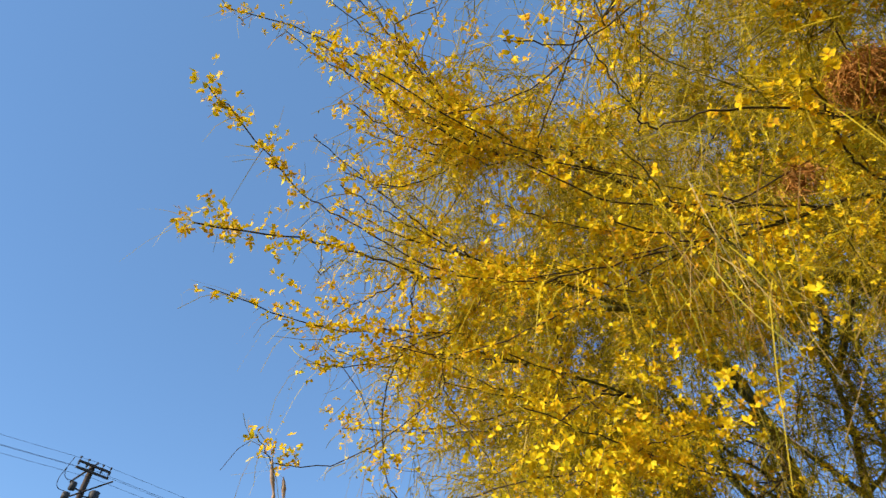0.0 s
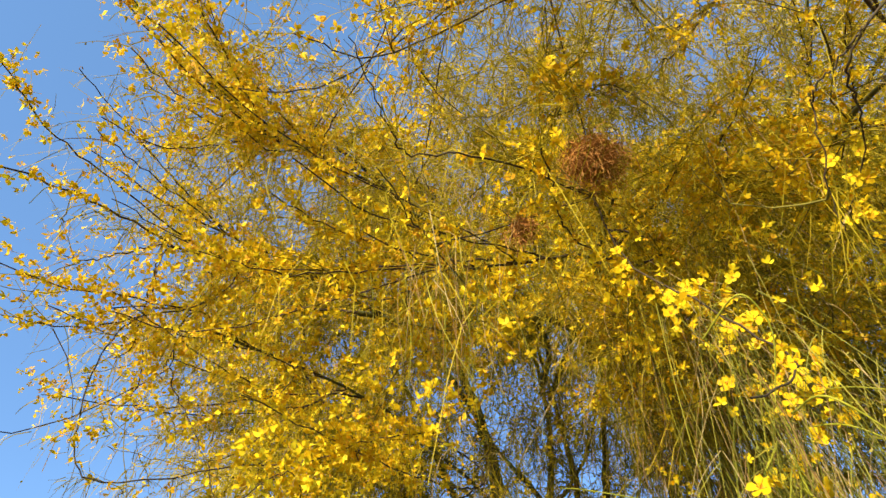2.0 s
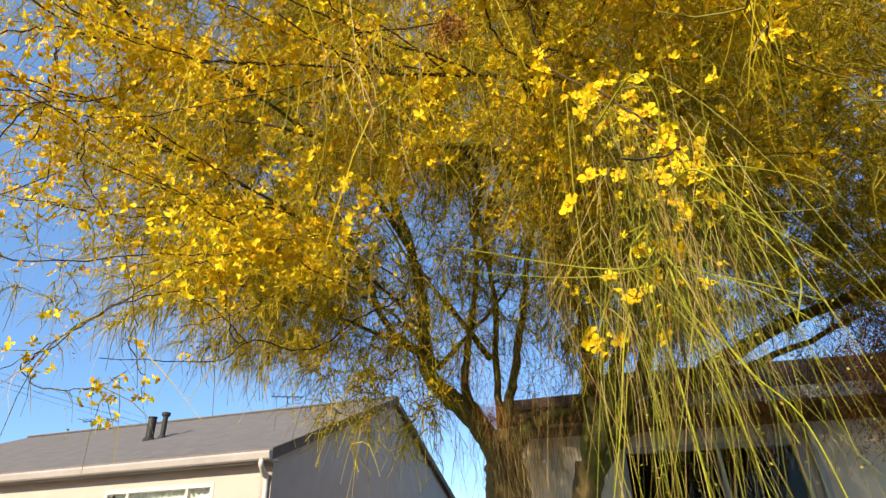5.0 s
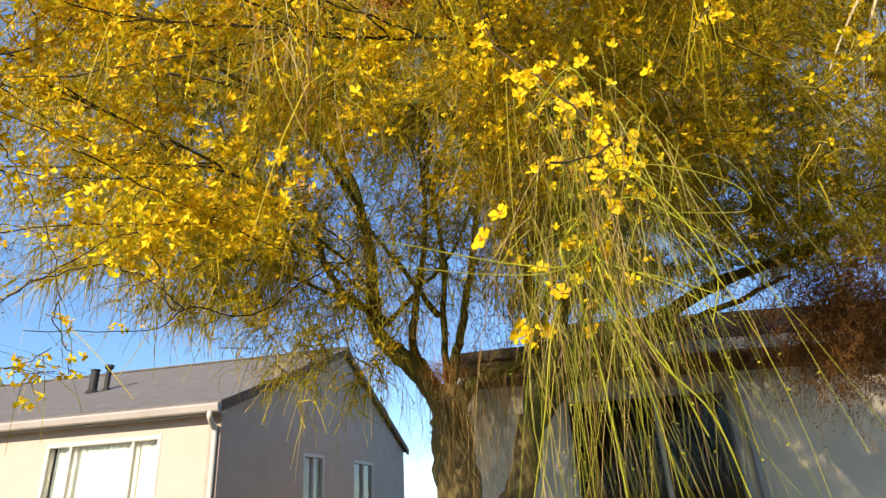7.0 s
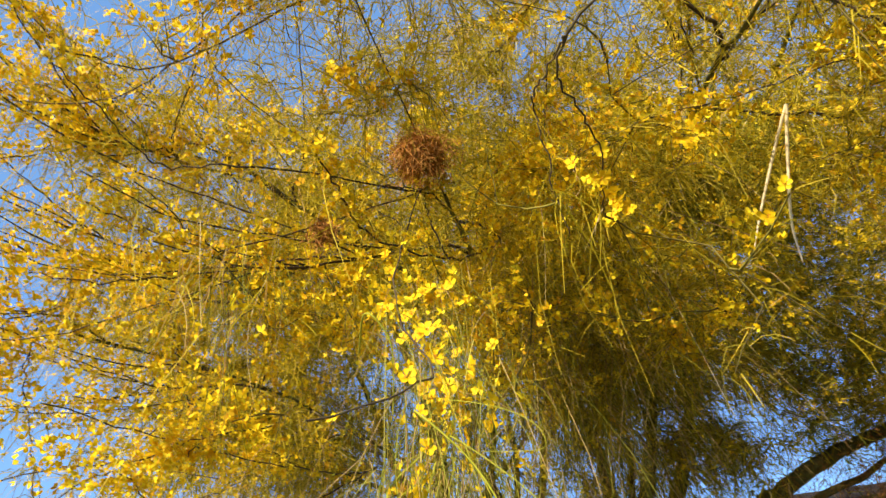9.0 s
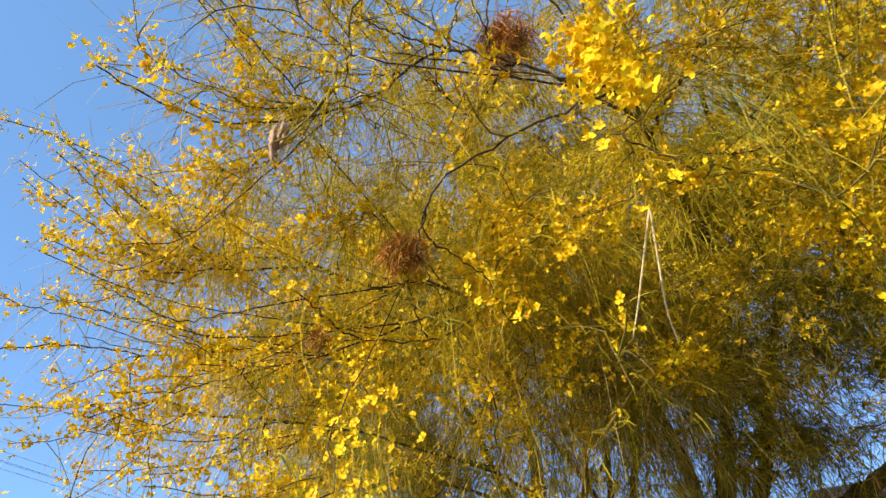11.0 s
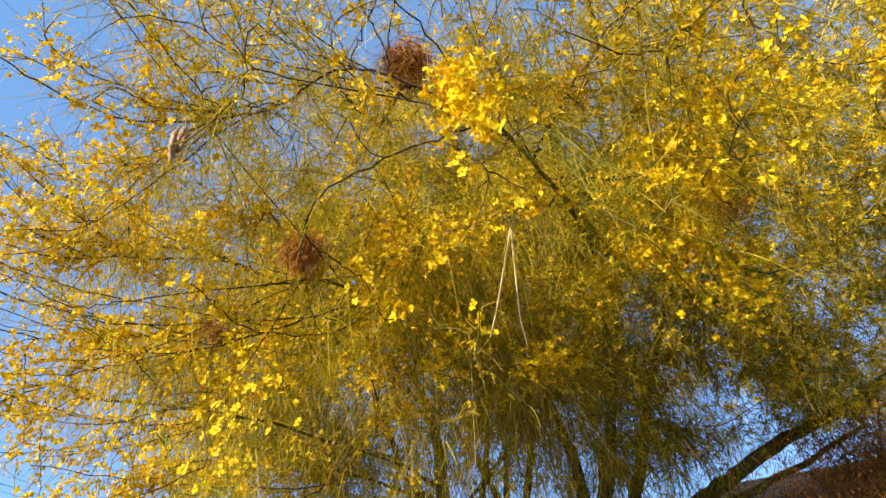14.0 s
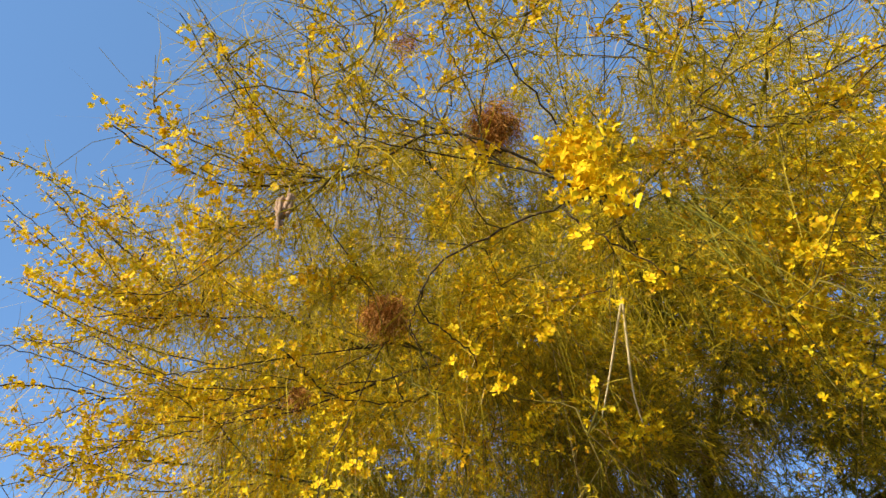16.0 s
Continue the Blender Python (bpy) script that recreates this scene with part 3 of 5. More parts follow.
grown("trunk", [(0.02, 4.42, -0.02), (0.0, 4.4, 0.9), (-0.06, 4.37, 1.7), (-0.085, 4.35, 2.2), (-0.095, 4.35, 2.46)], 0.20, 0.12, BARK, 14, 8, 0.006,
      "thick rough green-brown trunk hung with dry strands")
grown("second_trunk", [(0.02, 4.36, 1.1), (0.16, 4.27, 1.5), (0.36, 4.2, 1.8), (0.45, 4.12, 2.2)], 0.10, 0.09, BARK, 12, 7, 0.005)
MAIN_LIMBS = (
    ([(-0.11, 4.35, 2.28), (-0.24, 4.34, 2.5), (-0.46, 4.33, 2.74), (-0.60, 4.33, 2.93), (-0.65, 4.35, 3.55), (-0.72, 4.2, 3.94), (-0.9, 3.9, 4.5), (-1.1, 3.5, 5.1)], 0.09, 0.016),
    ([(-0.12, 4.35, 2.36), (-0.25, 4.36, 2.58), (-0.34, 4.37, 2.82), (-0.29, 4.4, 3.2), (-0.2, 4.4, 3.8), (-0.22, 4.3, 4.5)], 0.05, 0.012),
    ([(-0.08, 4.35, 2.36), (-0.04, 4.35, 2.62), (0.03, 4.35, 2.88), (0.14, 4.35, 3.38), (0.21, 4.35, 3.78), (0.4, 4.2, 4.5)], 0.045, 0.014),
    ([(-0.09, 4.36, 2.36), (-0.1, 4.35, 2.9), (-0.07, 4.35, 3.4), (-0.11, 4.35, 3.84), (-0.2, 4.2, 4.6)], 0.03, 0.013),
    ([(-0.5, 4.33, 2.95), (-0.9, 4.3, 3.28), (-1.13, 4.3, 3.86), (-1.28, 4.3, 4.19), (-1.6, 4.1, 4.8)], 0.032, 0.014),
    ([(-0.57, 4.35, 3.0), (-0.95, 4.25, 3.2), (-1.5, 4.0, 3.4), (-2.1, 3.6, 3.5)], 0.018, 0.008),
    ([(0.45, 4.12, 2.1), (0.50, 4.08, 2.6), (0.53, 4.0, 2.95), (0.46, 3.9, 3.38), (0.3, 3.6, 3.9), (0.1, 3.3, 4.4)], 0.06, 0.02),
    ([(-0.06, 4.33, 2.26), (0.04, 4.29, 2.42), (0.22, 4.25, 2.52), (0.42, 4.2, 2.58), (0.6, 4.15, 2.78), (0.72, 4.1, 3.2)], 0.065, 0.02),
    ([(0.45, 4.1, 2.15), (0.62, 3.92, 2.6), (0.76, 3.8, 2.95), (0.9, 3.7, 3.4), (1.2, 3.5, 4.4), (1.5, 3.1, 5.2)], 0.062, 0.018),
    ([(0.6, 4.05, 2.35), (0.79, 3.96, 2.62), (0.95, 3.88, 2.95), (1.1, 3.78, 3.3), (1.32, 3.6, 3.75), (1.6, 3.4, 4.2)], 0.055, 0.02),
    ([(0.43, 4.1, 2.1), (0.66, 4.1, 2.36), (0.9, 4.05, 2.52), (1.22, 4.0, 2.69), (1.45, 3.95, 2.81), (1.84, 3.9, 2.98), (2.4, 3.75, 3.14), (3.2, 3.4, 3.5)], 0.075, 0.026),
    ([(1.1, 4.0, 2.62), (1.6, 4.0, 2.74), (2.3, 3.95, 3.0)], 0.04, 0.012),
    ([(0.46, 3.9, 3.38), (0.26, 3.2, 3.5), (0.0, 2.5, 3.45), (-0.3, 2.33, 3.4), (-0.55, 2.3, 3.35), (-0.9, 2.0, 3.3)], 0.04, 0.012),
    ([(-0.15, 4.25, 4.0), (0.02, 3.2, 3.75), (0.12, 2.1, 3.3), (0.16, 1.2, 2.92)], 0.026, 0.005),
    ([(0.9, 3.9, 3.5), (1.05, 2.6, 3.75), (1.0, 1.5, 3.35), (0.97, 0.72, 2.86)], 0.022, 0.004),
    ([(1.6, 3.4, 4.2), (1.9, 2.4, 4.6), (2.0, 1.4, 4.5)], 0.026, 0.004),
    ([(-0.72, 4.2, 3.9), (-0.78, 3.2, 3.75), (-0.80, 2.3, 3.42), (-0.9, 1.62, 3.18)], 0.026, 0.006),
    ([(-0.21, 4.32, 4.1), (-0.10, 3.2, 3.85), (-0.38, 2.0, 3.5), (-0.7, 1.25, 3.45)], 0.026, 0.005),
    ([(-0.6, 4.35, 3.2), (-0.75, 3.3, 3.15), (-0.9, 2.2, 2.98), (-1.1, 1.33, 2.78)], 0.011, 0.004),
    ([(-0.57, 4.35, 3.1), (-1.0, 4.15, 3.45), (-1.6, 3.9, 3.62), (-2.3, 3.5, 3.7)], 0.015, 0.004),
    ([(-0.14, 4.35, 3.0), (-0.42, 4.6, 3.5), (-0.8, 4.9, 4.1), (-1.1, 5.0, 4.7)], 0.026, 0.008),
    ([(-0.5, 4.35, 2.98), (-0.22, 4.45, 3.3), (0.05, 4.5, 3.65), (0.22, 4.5, 4.1)], 0.02, 0.008),
    ([(1.2, 3.5, 4.4), (1.35, 2.8, 4.4), (1.29, 2.1, 4.21), (1.36, 1.97, 4.46), (1.47, 1.44, 5.06)], 0.022, 0.006),
    ([(1.6, 3.4, 4.2), (1.5, 2.6, 4.2), (1.43, 2.17, 4.27), (1.54, 1.96, 4.63), (1.62, 1.69, 5.0)], 0.022, 0.006),
)
for ctrl, r0, r1 in MAIN_LIMBS:
    grown("limb", ctrl, r0, r1, LIMB)
BRANCHES = (
    ([(-0.9, 1.62, 3.18), (-1.06, 1.39, 3.09), (-1.16, 1.16, 2.99), (-1.22, 0.88, 2.92), (-1.21, 0.7, 2.82), (-1.16, 0.35, 2.57)], 0.0075),
    ([(-1.08, 1.42, 3.13), (-1.17, 1.2, 3.06), (-1.25, 0.88, 3.04), (-1.25, 0.64, 2.98), (-1.18, 0.44, 2.93), (-1.1, 0.22, 2.87)], 0.005),
    ([(-0.7, 1.25, 3.45), (-1.01, 0.91, 3.66), (-1.16, 0.77, 3.76), (-1.36, 0.51, 3.85), (-1.57, 0.28, 3.89)], 0.007),
    ([(-1.12, 1.24, 2.8), (-1.23, 1.07, 2.75), (-1.33, 0.89, 2.69), (-1.38, 0.54, 2.62)], 0.005),
    ([(-1.23, 1.29, 2.62), (-1.39, 1.16, 2.43), (-1.43, 0.93, 2.32), (-1.4, 0.81, 2.35)], 0.0045),
    ([(-1.09, 1.24, 2.83), (-1.19, 1.11, 2.7), (-1.24, 0.99, 2.59), (-1.29, 0.82, 2.52)], 0.005),
    ([(-0.31, 0.39, 2.57), (-0.31, 0.5, 2.59), (-0.3, 0.61, 2.59), (-0.27, 0.68, 2.62), (-0.14, 0.75, 2.65), (0.1, 1.15, 2.9)], 0.0035),
    ([(-0.35, 0.66, 2.58), (-0.33, 0.75, 2.58), (-0.31, 0.83, 2.57), (-0.24, 0.9, 2.58), (0.1, 1.15, 2.9)], 0.0045),
    ([(0.48, 0.62, 2.57), (0.51, 0.72, 2.55), (0.54, 0.8, 2.54), (0.53, 0.92, 2.51)], 0.0045),
    ([(0.45, 0.66, 3.31), (0.31, 0.66, 3.24), (0.16, 0.6, 3.17), (-0.03, 0.46, 3.08), (-0.13, 0.3, 3.04), (-0.19, 0.12, 3.04)], 0.007),
    ([(-0.03, 0.78, 2.69), (-0.02, 0.89, 2.67), (0.0, 1.0, 2.65), (0.08, 1.13, 2.67), (0.18, 1.24, 2.71), (0.28, 1.31, 2.79)], 0.0075),
    ([(-0.44, 2.36, 2.63), (-0.58, 2.23, 2.5), (-0.74, 2.07, 2.31), (-0.87, 1.86, 2.28), (-0.93, 1.73, 2.17), (-1.09, 1.43, 2.1)], 0.0045),
    ([(0.41, 1.02, 3.49), (0.29, 0.89, 3.67), (0.24, 0.81, 3.83), (0.06, 0.66, 4.07), (-0.12, 0.41, 4.2)], 0.008),
    ([(0.41, 0.76, 3.55), (0.2, 0.76, 3.49), (0.01, 0.73, 3.44), (-0.25, 0.57, 3.39), (-0.48, 0.24, 3.41)], 0.006),
    ([(1.03, 0.74, 2.56), (0.95, 0.78, 2.61), (0.86, 0.84, 2.65), (0.68, 0.91, 2.72)], 0.004),
    ([(0.43, 0.69, 2.55), (0.44, 0.75, 2.5), (0.44, 0.81, 2.44), (0.45, 0.85, 2.39)], 0.004),
    ([(-1.02, 1.27, 3.01), (-1.04, 1.29, 2.98), (-1.12, 1.25, 2.84), (-1.25, 1.04, 2.69)], 0.006),
    ([(-0.42, 1.4, 2.39), (-0.58, 1.36, 2.37), (-0.71, 1.33, 2.32), (-0.86, 1.25, 2.29), (-1.1, 1.09, 2.22)], 0.006),
    ([(-0.77, 1.22, 2.24), (-0.88, 1.15, 2.11), (-0.94, 1.13, 2.06), (-0.99, 1.1, 2.0), (-1.05, 1.07, 1.95)], 0.0035),
    ([(-0.88, 1.15, 2.11), (-0.97, 1.12, 2.02), (-1.01, 1.1, 1.97), (-0.98, 1.14, 1.94), (-0.92, 1.2, 1.95), (-0.88, 1.25, 2.0)], 0.0035),
    ([(-0.87, 1.22, 2.12), (-0.88, 1.24, 2.06), (-0.86, 1.27, 2.0), (-0.86, 1.29, 1.95)], 0.0035),
    ([(2.4, 3.75, 3.1), (2.3, 3.5, 2.95), (2.18, 3.3, 2.7), (2.08, 3.2, 2.5), (2.0, 3.1, 2.3)], 0.014),
    ([(0.1, 1.15, 2.9), (0.10, 0.95, 2.5), (0.16, 0.76, 2.22), (0.22, 0.71, 2.08), (0.11, 0.58, 1.98)], 0.005),
)
ROOT = np.array([0.1, 4.3, 2.6])
TAKEN = [np.array([0.16, 1.2, 2.92])] * 4


def offshoot(goal, heading=None, least=0.0035):
    """The best node of the growing tree for a new bough to leave from: near, further in, and without a sharp turn."""
    P, D, R = np.concatenate(NODES), np.concatenate(DIRS), np.concatenate(SIZE)
    v = goal - P
    dist = np.linalg.norm(v, axis=1) + 1e-6
    u = v / dist[:, None]
    cost = dist * (1 + 0.7 * (1 - (u * D).sum(1)))
    if heading is not None:
        cost = cost + dist * 0.9 * (1 - u @ heading)
    inward = np.linalg.norm(goal - ROOT) - np.linalg.norm(P - ROOT)
    cost = cost + 3.0 * np.clip(0.35 * dist - inward, 0, None) + np.where(R < least, 5.0, 0) + np.where(dist < 0.12, 5.0, 0)
    for spot in TAKEN:
        cost = cost + 0.45 * np.exp(-(np.linalg.norm(P - spot, axis=1) / 0.16) ** 2)
    k = int(np.argmin(cost))
    TAKEN.append(P[k])
    return P[k], D[k], R[k], dist[k]


def swept(a, da, goal, heading, reach):
    """Points of an even sweep from one spot and direction to another."""
    t = np.array([0.0, 0.2, 0.45, 0.72, 1.0])[:, None]
    m0, m1 = np.array(da) * reach * 0.7, np.array(heading) * reach * 0.8
    return (2 * t**3 - 3 * t**2 + 1) * a + (t**3 - 2 * t**2 + t) * m0 + (-2 * t**3 + 3 * t**2) * np.array(goal) + (t**3 - t**2) * m1


inner = np.concatenate(NODES)
BOUGHS = []
for ctrl, r in BRANCHES:
    ctrl = [np.array(c) for c in ctrl]
    if np.linalg.norm(inner - ctrl[-1], axis=1).min() + 0.02 < np.linalg.norm(inner - ctrl[0], axis=1).min():
        ctrl = ctrl[::-1]
    ahead = (ctrl[1] - ctrl[0]) / np.linalg.norm(ctrl[1] - ctrl[0])
    near, way, size, reach = offshoot(ctrl[0], ahead, 0.002)
    if reach > 0.05:
        ctrl = list(swept(near, way, ctrl[0], ahead, reach))[:-1] + ctrl
    grown("branch", ctrl, min(size * 0.95, r * 0.95 + 0.002 * reach), r * 0.28, TWIG, 6, 6, 0.003)
    BOUGHS.append(NODES[-1])

# twigs reach out from the limbs into the crown's volume
# two camera standpoints; the crown's outline is trimmed to fit the view from them
EYE_A, EYE_B = np.array([-0.08, -0.02, 1.66]), np.array([1.18, -0.24, 1.63])


def bearing(p, eye):
    d = p - eye
    return np.degrees(np.arctan2(d[:, 0], d[:, 1])), np.degrees(np.arctan2(d[:, 2], np.hypot(d[:, 0], d[:, 1])))


def hollow(p):
    """How far points lie, from 0 to 1, in the space left open to the camera under the arching limbs, where trunk and
    sky show.
    """
    az, el = bearing(p, EYE_A)
    a = np.clip((az + 19) / 8, 0, 1) * np.clip((11 - az) / 8, 0, 1) * np.clip((37.5 - el) / 9, 0, 1)
    az, el = bearing(p, EYE_B)
    b = np.clip((az + 28) / 10, 0, 1) * np.clip((16 - az) / 10, 0, 1) * np.clip((31 - el) / 9, 0, 1)
    return np.maximum(a, 0.65 * b)


def above_edge(p):
    """Degrees by which points lie over the crown's lower edge, as set for the first camera standpoint."""
    az, el = bearing(p, EYE_A)
    return el - np.interp(az, [-80, -66, -56, -51, -47, -44, -27, -18, -12, 12, 40, 60], [44, 38, 34, 31, 26, 22, 20, 19, 20, 21, 21, 21])


def in_crown(p):
    """Whether points lie inside the crown: a dome with a hanging skirt, cut by bearing to fit the camera's view."""
    az, el = bearing(p, EYE_A)
    deep = 5.5 * np.clip((np.linalg.norm(p - EYE_A, axis=1) - 1.6) / 1.6, 0, 1)
    ok = el > np.interp(az, [-80, -66, -56, -51, -47, -44, -27, -18, -12, 12, 40, 60], [44, 38, 34, 31, 26, 22, 20, 19, 20, 21, 21, 21]) - deep
    ok &= az > np.interp(el, [20, 26, 30, 34, 39, 47, 53, 60], [-46, -50, -55, -61, -67, -70.5, -76, -84])
    az, el = bearing(p, EYE_B)
    deep = 5.0 * np.clip((np.linalg.norm(p - EYE_B, axis=1) - 1.6) / 1.6, 0, 1)
    ok &= el > np.interp(az, [-75, -66, -60, -50, -42, -26, -14, 0, 30], [34, 26, 18, 17, 18, 19, 20, 22, 22]) - deep
    ok &= az > np.interp(el, [12, 16, 20, 27, 36, 45, 55], [-51, -54, -57, -61, -69, -76, -82])
    rho = np.sqrt((((p - np.array([0.6, 3.2, 2.5])) / np.array([4.0, 3.4, 3.4])) ** 2).sum(1))
    return ok & (rho < 1), rho


def from_edge(p):
    """Degrees between points and the crown's side edge, which is set to fit the camera's view."""
    az, el = bearing(p, EYE_A)
    a = az - np.interp(el, [20, 26, 30, 34, 39, 47, 53, 60], [-46, -50, -55, -61, -67, -70.5, -76, -84])
    az, el = bearing(p, EYE_B)
    b = az - np.interp(el, [12, 16, 20, 27, 36, 45, 55], [-51, -54, -57, -61, -69, -76, -82])
    return np.minimum(a, b)


# the camera's path in a few points, kept free of growth
walked = smooth_line([(-0.19, -0.04, 1.7), (-0.06, 0.0, 1.66), (0.02, 0.0, 1.64), (0.4, 0.0, 1.69), (1.07, -0.24, 1.69), (1.3, -0.24, 1.61), (0.95, -0.41, 1.69)], 5)


def clear_of_walk(p):
    d = np.linalg.norm(p[:, None] - walked[None], axis=2)
    return d.min(1)


TANGLES = (((0.12, 1.10, 3.00), 0.085, 1500), ((-0.1, 0.98, 2.66), 0.045, 300), ((0.68, 0.78, 3.40), 0.10, 1300), ((0.5, 0.45, 3.55), 0.06, 260),
           ((1.6, 1.5, 3.0), 0.07, 260), ((-0.16, 4.22, 2.5), 0.13, 420))


def away_from_tangles(p):
    """Keeps fresh growth off the dry tangles and off the lines from them to the camera and the sun."""
    ok = np.ones(len(p), bool)
    for at, size, stalks in TANGLES[:3] + (((0.955, 0.52, 2.80), 0.085, 0),):
        at = np.array(at)
        for out in (EYE_A - at, EYE_B - at, np.array(to_sun)) if stalks else (EYE_B - at, np.array(to_sun)):
            out = out / np.linalg.norm(out)
            along = np.clip((p - at) @ out, 0, 0.9)
            ok &= np.linalg.norm(p - at - along[:, None] * out, axis=1) > size * 1.15
    return ok


rng = np.random.default_rng(41)
WAVES = rng.normal(size=(2, 9, 3)) * 7.0
PHASES = rng.random((2, 9)) * 6.28


def lumps(p, k):
    """A smooth, uneven field between 0 and 1 that gathers growth into tufts about a hand across."""
    s = np.sin(p @ WAVES[k].T + PHASES[k]).sum(1) / 3.0
    return 1 / (1 + np.exp(-1.9 * s))


def sample_crown(n):
    out = []
    while sum(map(len, out)) < n:
        p = rng.random((6000, 3)) * [8.0, 6.2, 3.8] + [-3.3, -0.2, 2.0]
        ok, rho = in_crown(p)
        t = np.clip((rho - 0.45) / 0.4, 0, 1)
        w = 0.4 + 0.6 * t * t
        w *= np.where(p[:, 1] > 4.6, 0.7, 1)
        w *= 1 - np.where(np.linalg.norm(p - EYE_A, axis=1) < 3.2, 0.92, 0.8) * hollow(p)
        w *= np.clip(above_edge(p) / 6, 0.2, 1)
        w *= np.where((p[:, 2] > 3.45) & (p[:, 1] < 1.9) & (p[:, 0] > -1.5), 0.15, 1)
        w *= 0.12 + 1.1 * lumps(p, 0)
        w *= np.where((p[:, 0] > 1.0) & (p[:, 1] > 1.9), np.where((p[:, 2] > 3.6) & (p[:, 1] > 2.5), 0.35, 0.9), 1) * np.clip((from_edge(p) - 3) / 24, 0.05, 1)
        ok &= (clear_of_walk(p) > 1.18) & away_from_tangles(p) & (rng.random(len(p)) < w)
        out.append(p[ok])
    return np.concatenate(out)[:n]


def sample_skirt(n):
    """Goals low and deep on the shaded side of the crown, picked by bearing to fit the camera's view."""
    out = []
    while sum(map(len, out)) < n:
        p = rng.random((6000, 3)) * [6.0, 3.6, 1.7] + [-1.3, 2.2, 2.35]
        ok, rho = in_crown(p)
        az, el = bearing(p, EYE_A)
        az2, el2 = bearing(p, EYE_B)
        ok &= ((az > 9) | ((az2 > -24) & (el2 < 33))) & (rng.random(len(p)) < np.where(((az > -13) & (az < 9) & (el < 30)) | ((az2 > -22) & (az2 < 10) & (el2 < 25)), 0.35, 1))
        out.append(p[ok])
    return np.concatenate(out)[:n]


def sample_low(n):
    """Goals low round the limbs, picked by bearing from the camera, where thin twigs veil the sky."""
    out = []
    while sum(map(len, out)) < n:
        p = rng.random((4000, 3)) * [3.0, 2.0, 1.5] + [-2.6, 3.3, 2.45]
        az, el = bearing(p, EYE_A)
        low = np.interp(az, [-45, -34, -24, -12, -6, 0, 12], [21, 17.5, 14.5, 12, 13, 18, 19])
        ok = (el > low) & (el < 30) & (rng.random(len(p)) < np.clip((el - low) / 8, 0.12, 1)) & (rng.random(len(p)) < 0.4 + 0.6 * lumps(p, 0)) & (rng.random(len(p)) < np.interp(az, [-20, -12, 8], [1, 0.35, 0.3]))
        out.append(p[ok])
    return np.concatenate(out)[:n]


def sample_right(n):
    """Goals deep on the shaded side past the great limb."""
    out = []
    while sum(map(len, out)) < n:
        p = rng.random((4000, 3)) * [3.2, 2.4, 1.9] + [0.9, 2.4, 2.85]
        ok, rho = in_crown(p)
        out.append(p[ok & (rng.random(len(p)) < 0.2 + 0.8 * lumps(p, 1))])
    return np.concatenate(out)[:n]


def sample_roof_shade(n):
    """Goals for growth added high over the trunk, largely out of view, to shade the house behind it."""
    out = []
    while sum(map(len, out)) < n:
        p = rng.random((4000, 3)) * [4.2, 3.4, 2.8] + [0.0, 3.2, 4.4]
        rho = np.sqrt((((p - np.array([1.9, 4.7, 5.4])) / np.array([2.2, 1.8, 1.7])) ** 2).sum(1))
        out.append(p[(rho < 1) & (rng.random(len(p)) < 0.3 + 0.7 * lumps(p, 1))])
    return np.concatenate(out)[:n]


def bough(goal, lean, rise, crook):
    """One long bough from the tree so far to a goal, sweeping outwards."""
    out = goal - np.array([0.1, 4.0, 2.7])
    out = out / np.linalg.norm(out) + rng.normal(size=3) * lean + np.array([0, 0, rise])
    out /= np.linalg.norm(out)
    a, da, size, reach = offshoot(goal, out)
    if reach < 0.25:
        return
    grown("branch", swept(a, da * 0.6 + out * 0.4, goal, out, reach), min(size * 0.8, 0.0034 + 0.0042 * reach), 0.0016, TWIG, 5, 6, crook)
    BOUGHS.append(NODES[-1])


def spread_goals(make, count, apart):
    """Goals no closer to one another than a given distance, the innermost first."""
    got = np.zeros((0, 3))
    for _ in range(60):
        for p in make():
            if len(got) < count and (not len(got) or np.linalg.norm(got - p, axis=1).min() > apart):
                got = np.concatenate([got, p[None]])
    return got[np.argsort(np.linalg.norm(got - ROOT, axis=1))]


def shell():
    p = rng.random((900, 3)) * [7.3, 5.0, 3.8] + [-3.3, -0.2, 2.0]
    ok, rho = in_crown(p)
    return p[ok & (rho > 0.55) & (rho < 0.97) & (clear_of_walk(p) > 1.15)]


def open_side():
    p = rng.random((3000, 3)) * [4.5, 3.0, 2.8] + [-3.3, -0.1, 2.1]
    e, el, far = from_edge(p), bearing(p, EYE_A)[1], np.linalg.norm(p - EYE_A, axis=1)
    return p[(e < 5) & (e > -7) & (el > 25) & (el < 62) & (far < 2.3) & (far > 1.2) & (clear_of_walk(p) > 1.2)]


rng = np.random.default_rng(43)
for g in spread_goals(shell, 120, 0.40):
    bough(g, 0.16, 0.02, 0.005)
rng = np.random.default_rng(42)
for g in spread_goals(open_side, 48, 0.15):
    bough(g, 0.10, 0.10, 0.003)


def high_side():
    p = rng.random((3000, 3)) * [3.0, 2.0, 1.9] + [-1.2, 0.0, 2.9]
    az, el = bearing(p, EYE_B)
    far = np.linalg.norm(p - EYE_B, axis=1)
    return p[(az > -78) & (az < -8) & (el > 42) & (el < 66) & (far > 1.45) & (far < 2.4) & (clear_of_walk(p) > 1.25)]


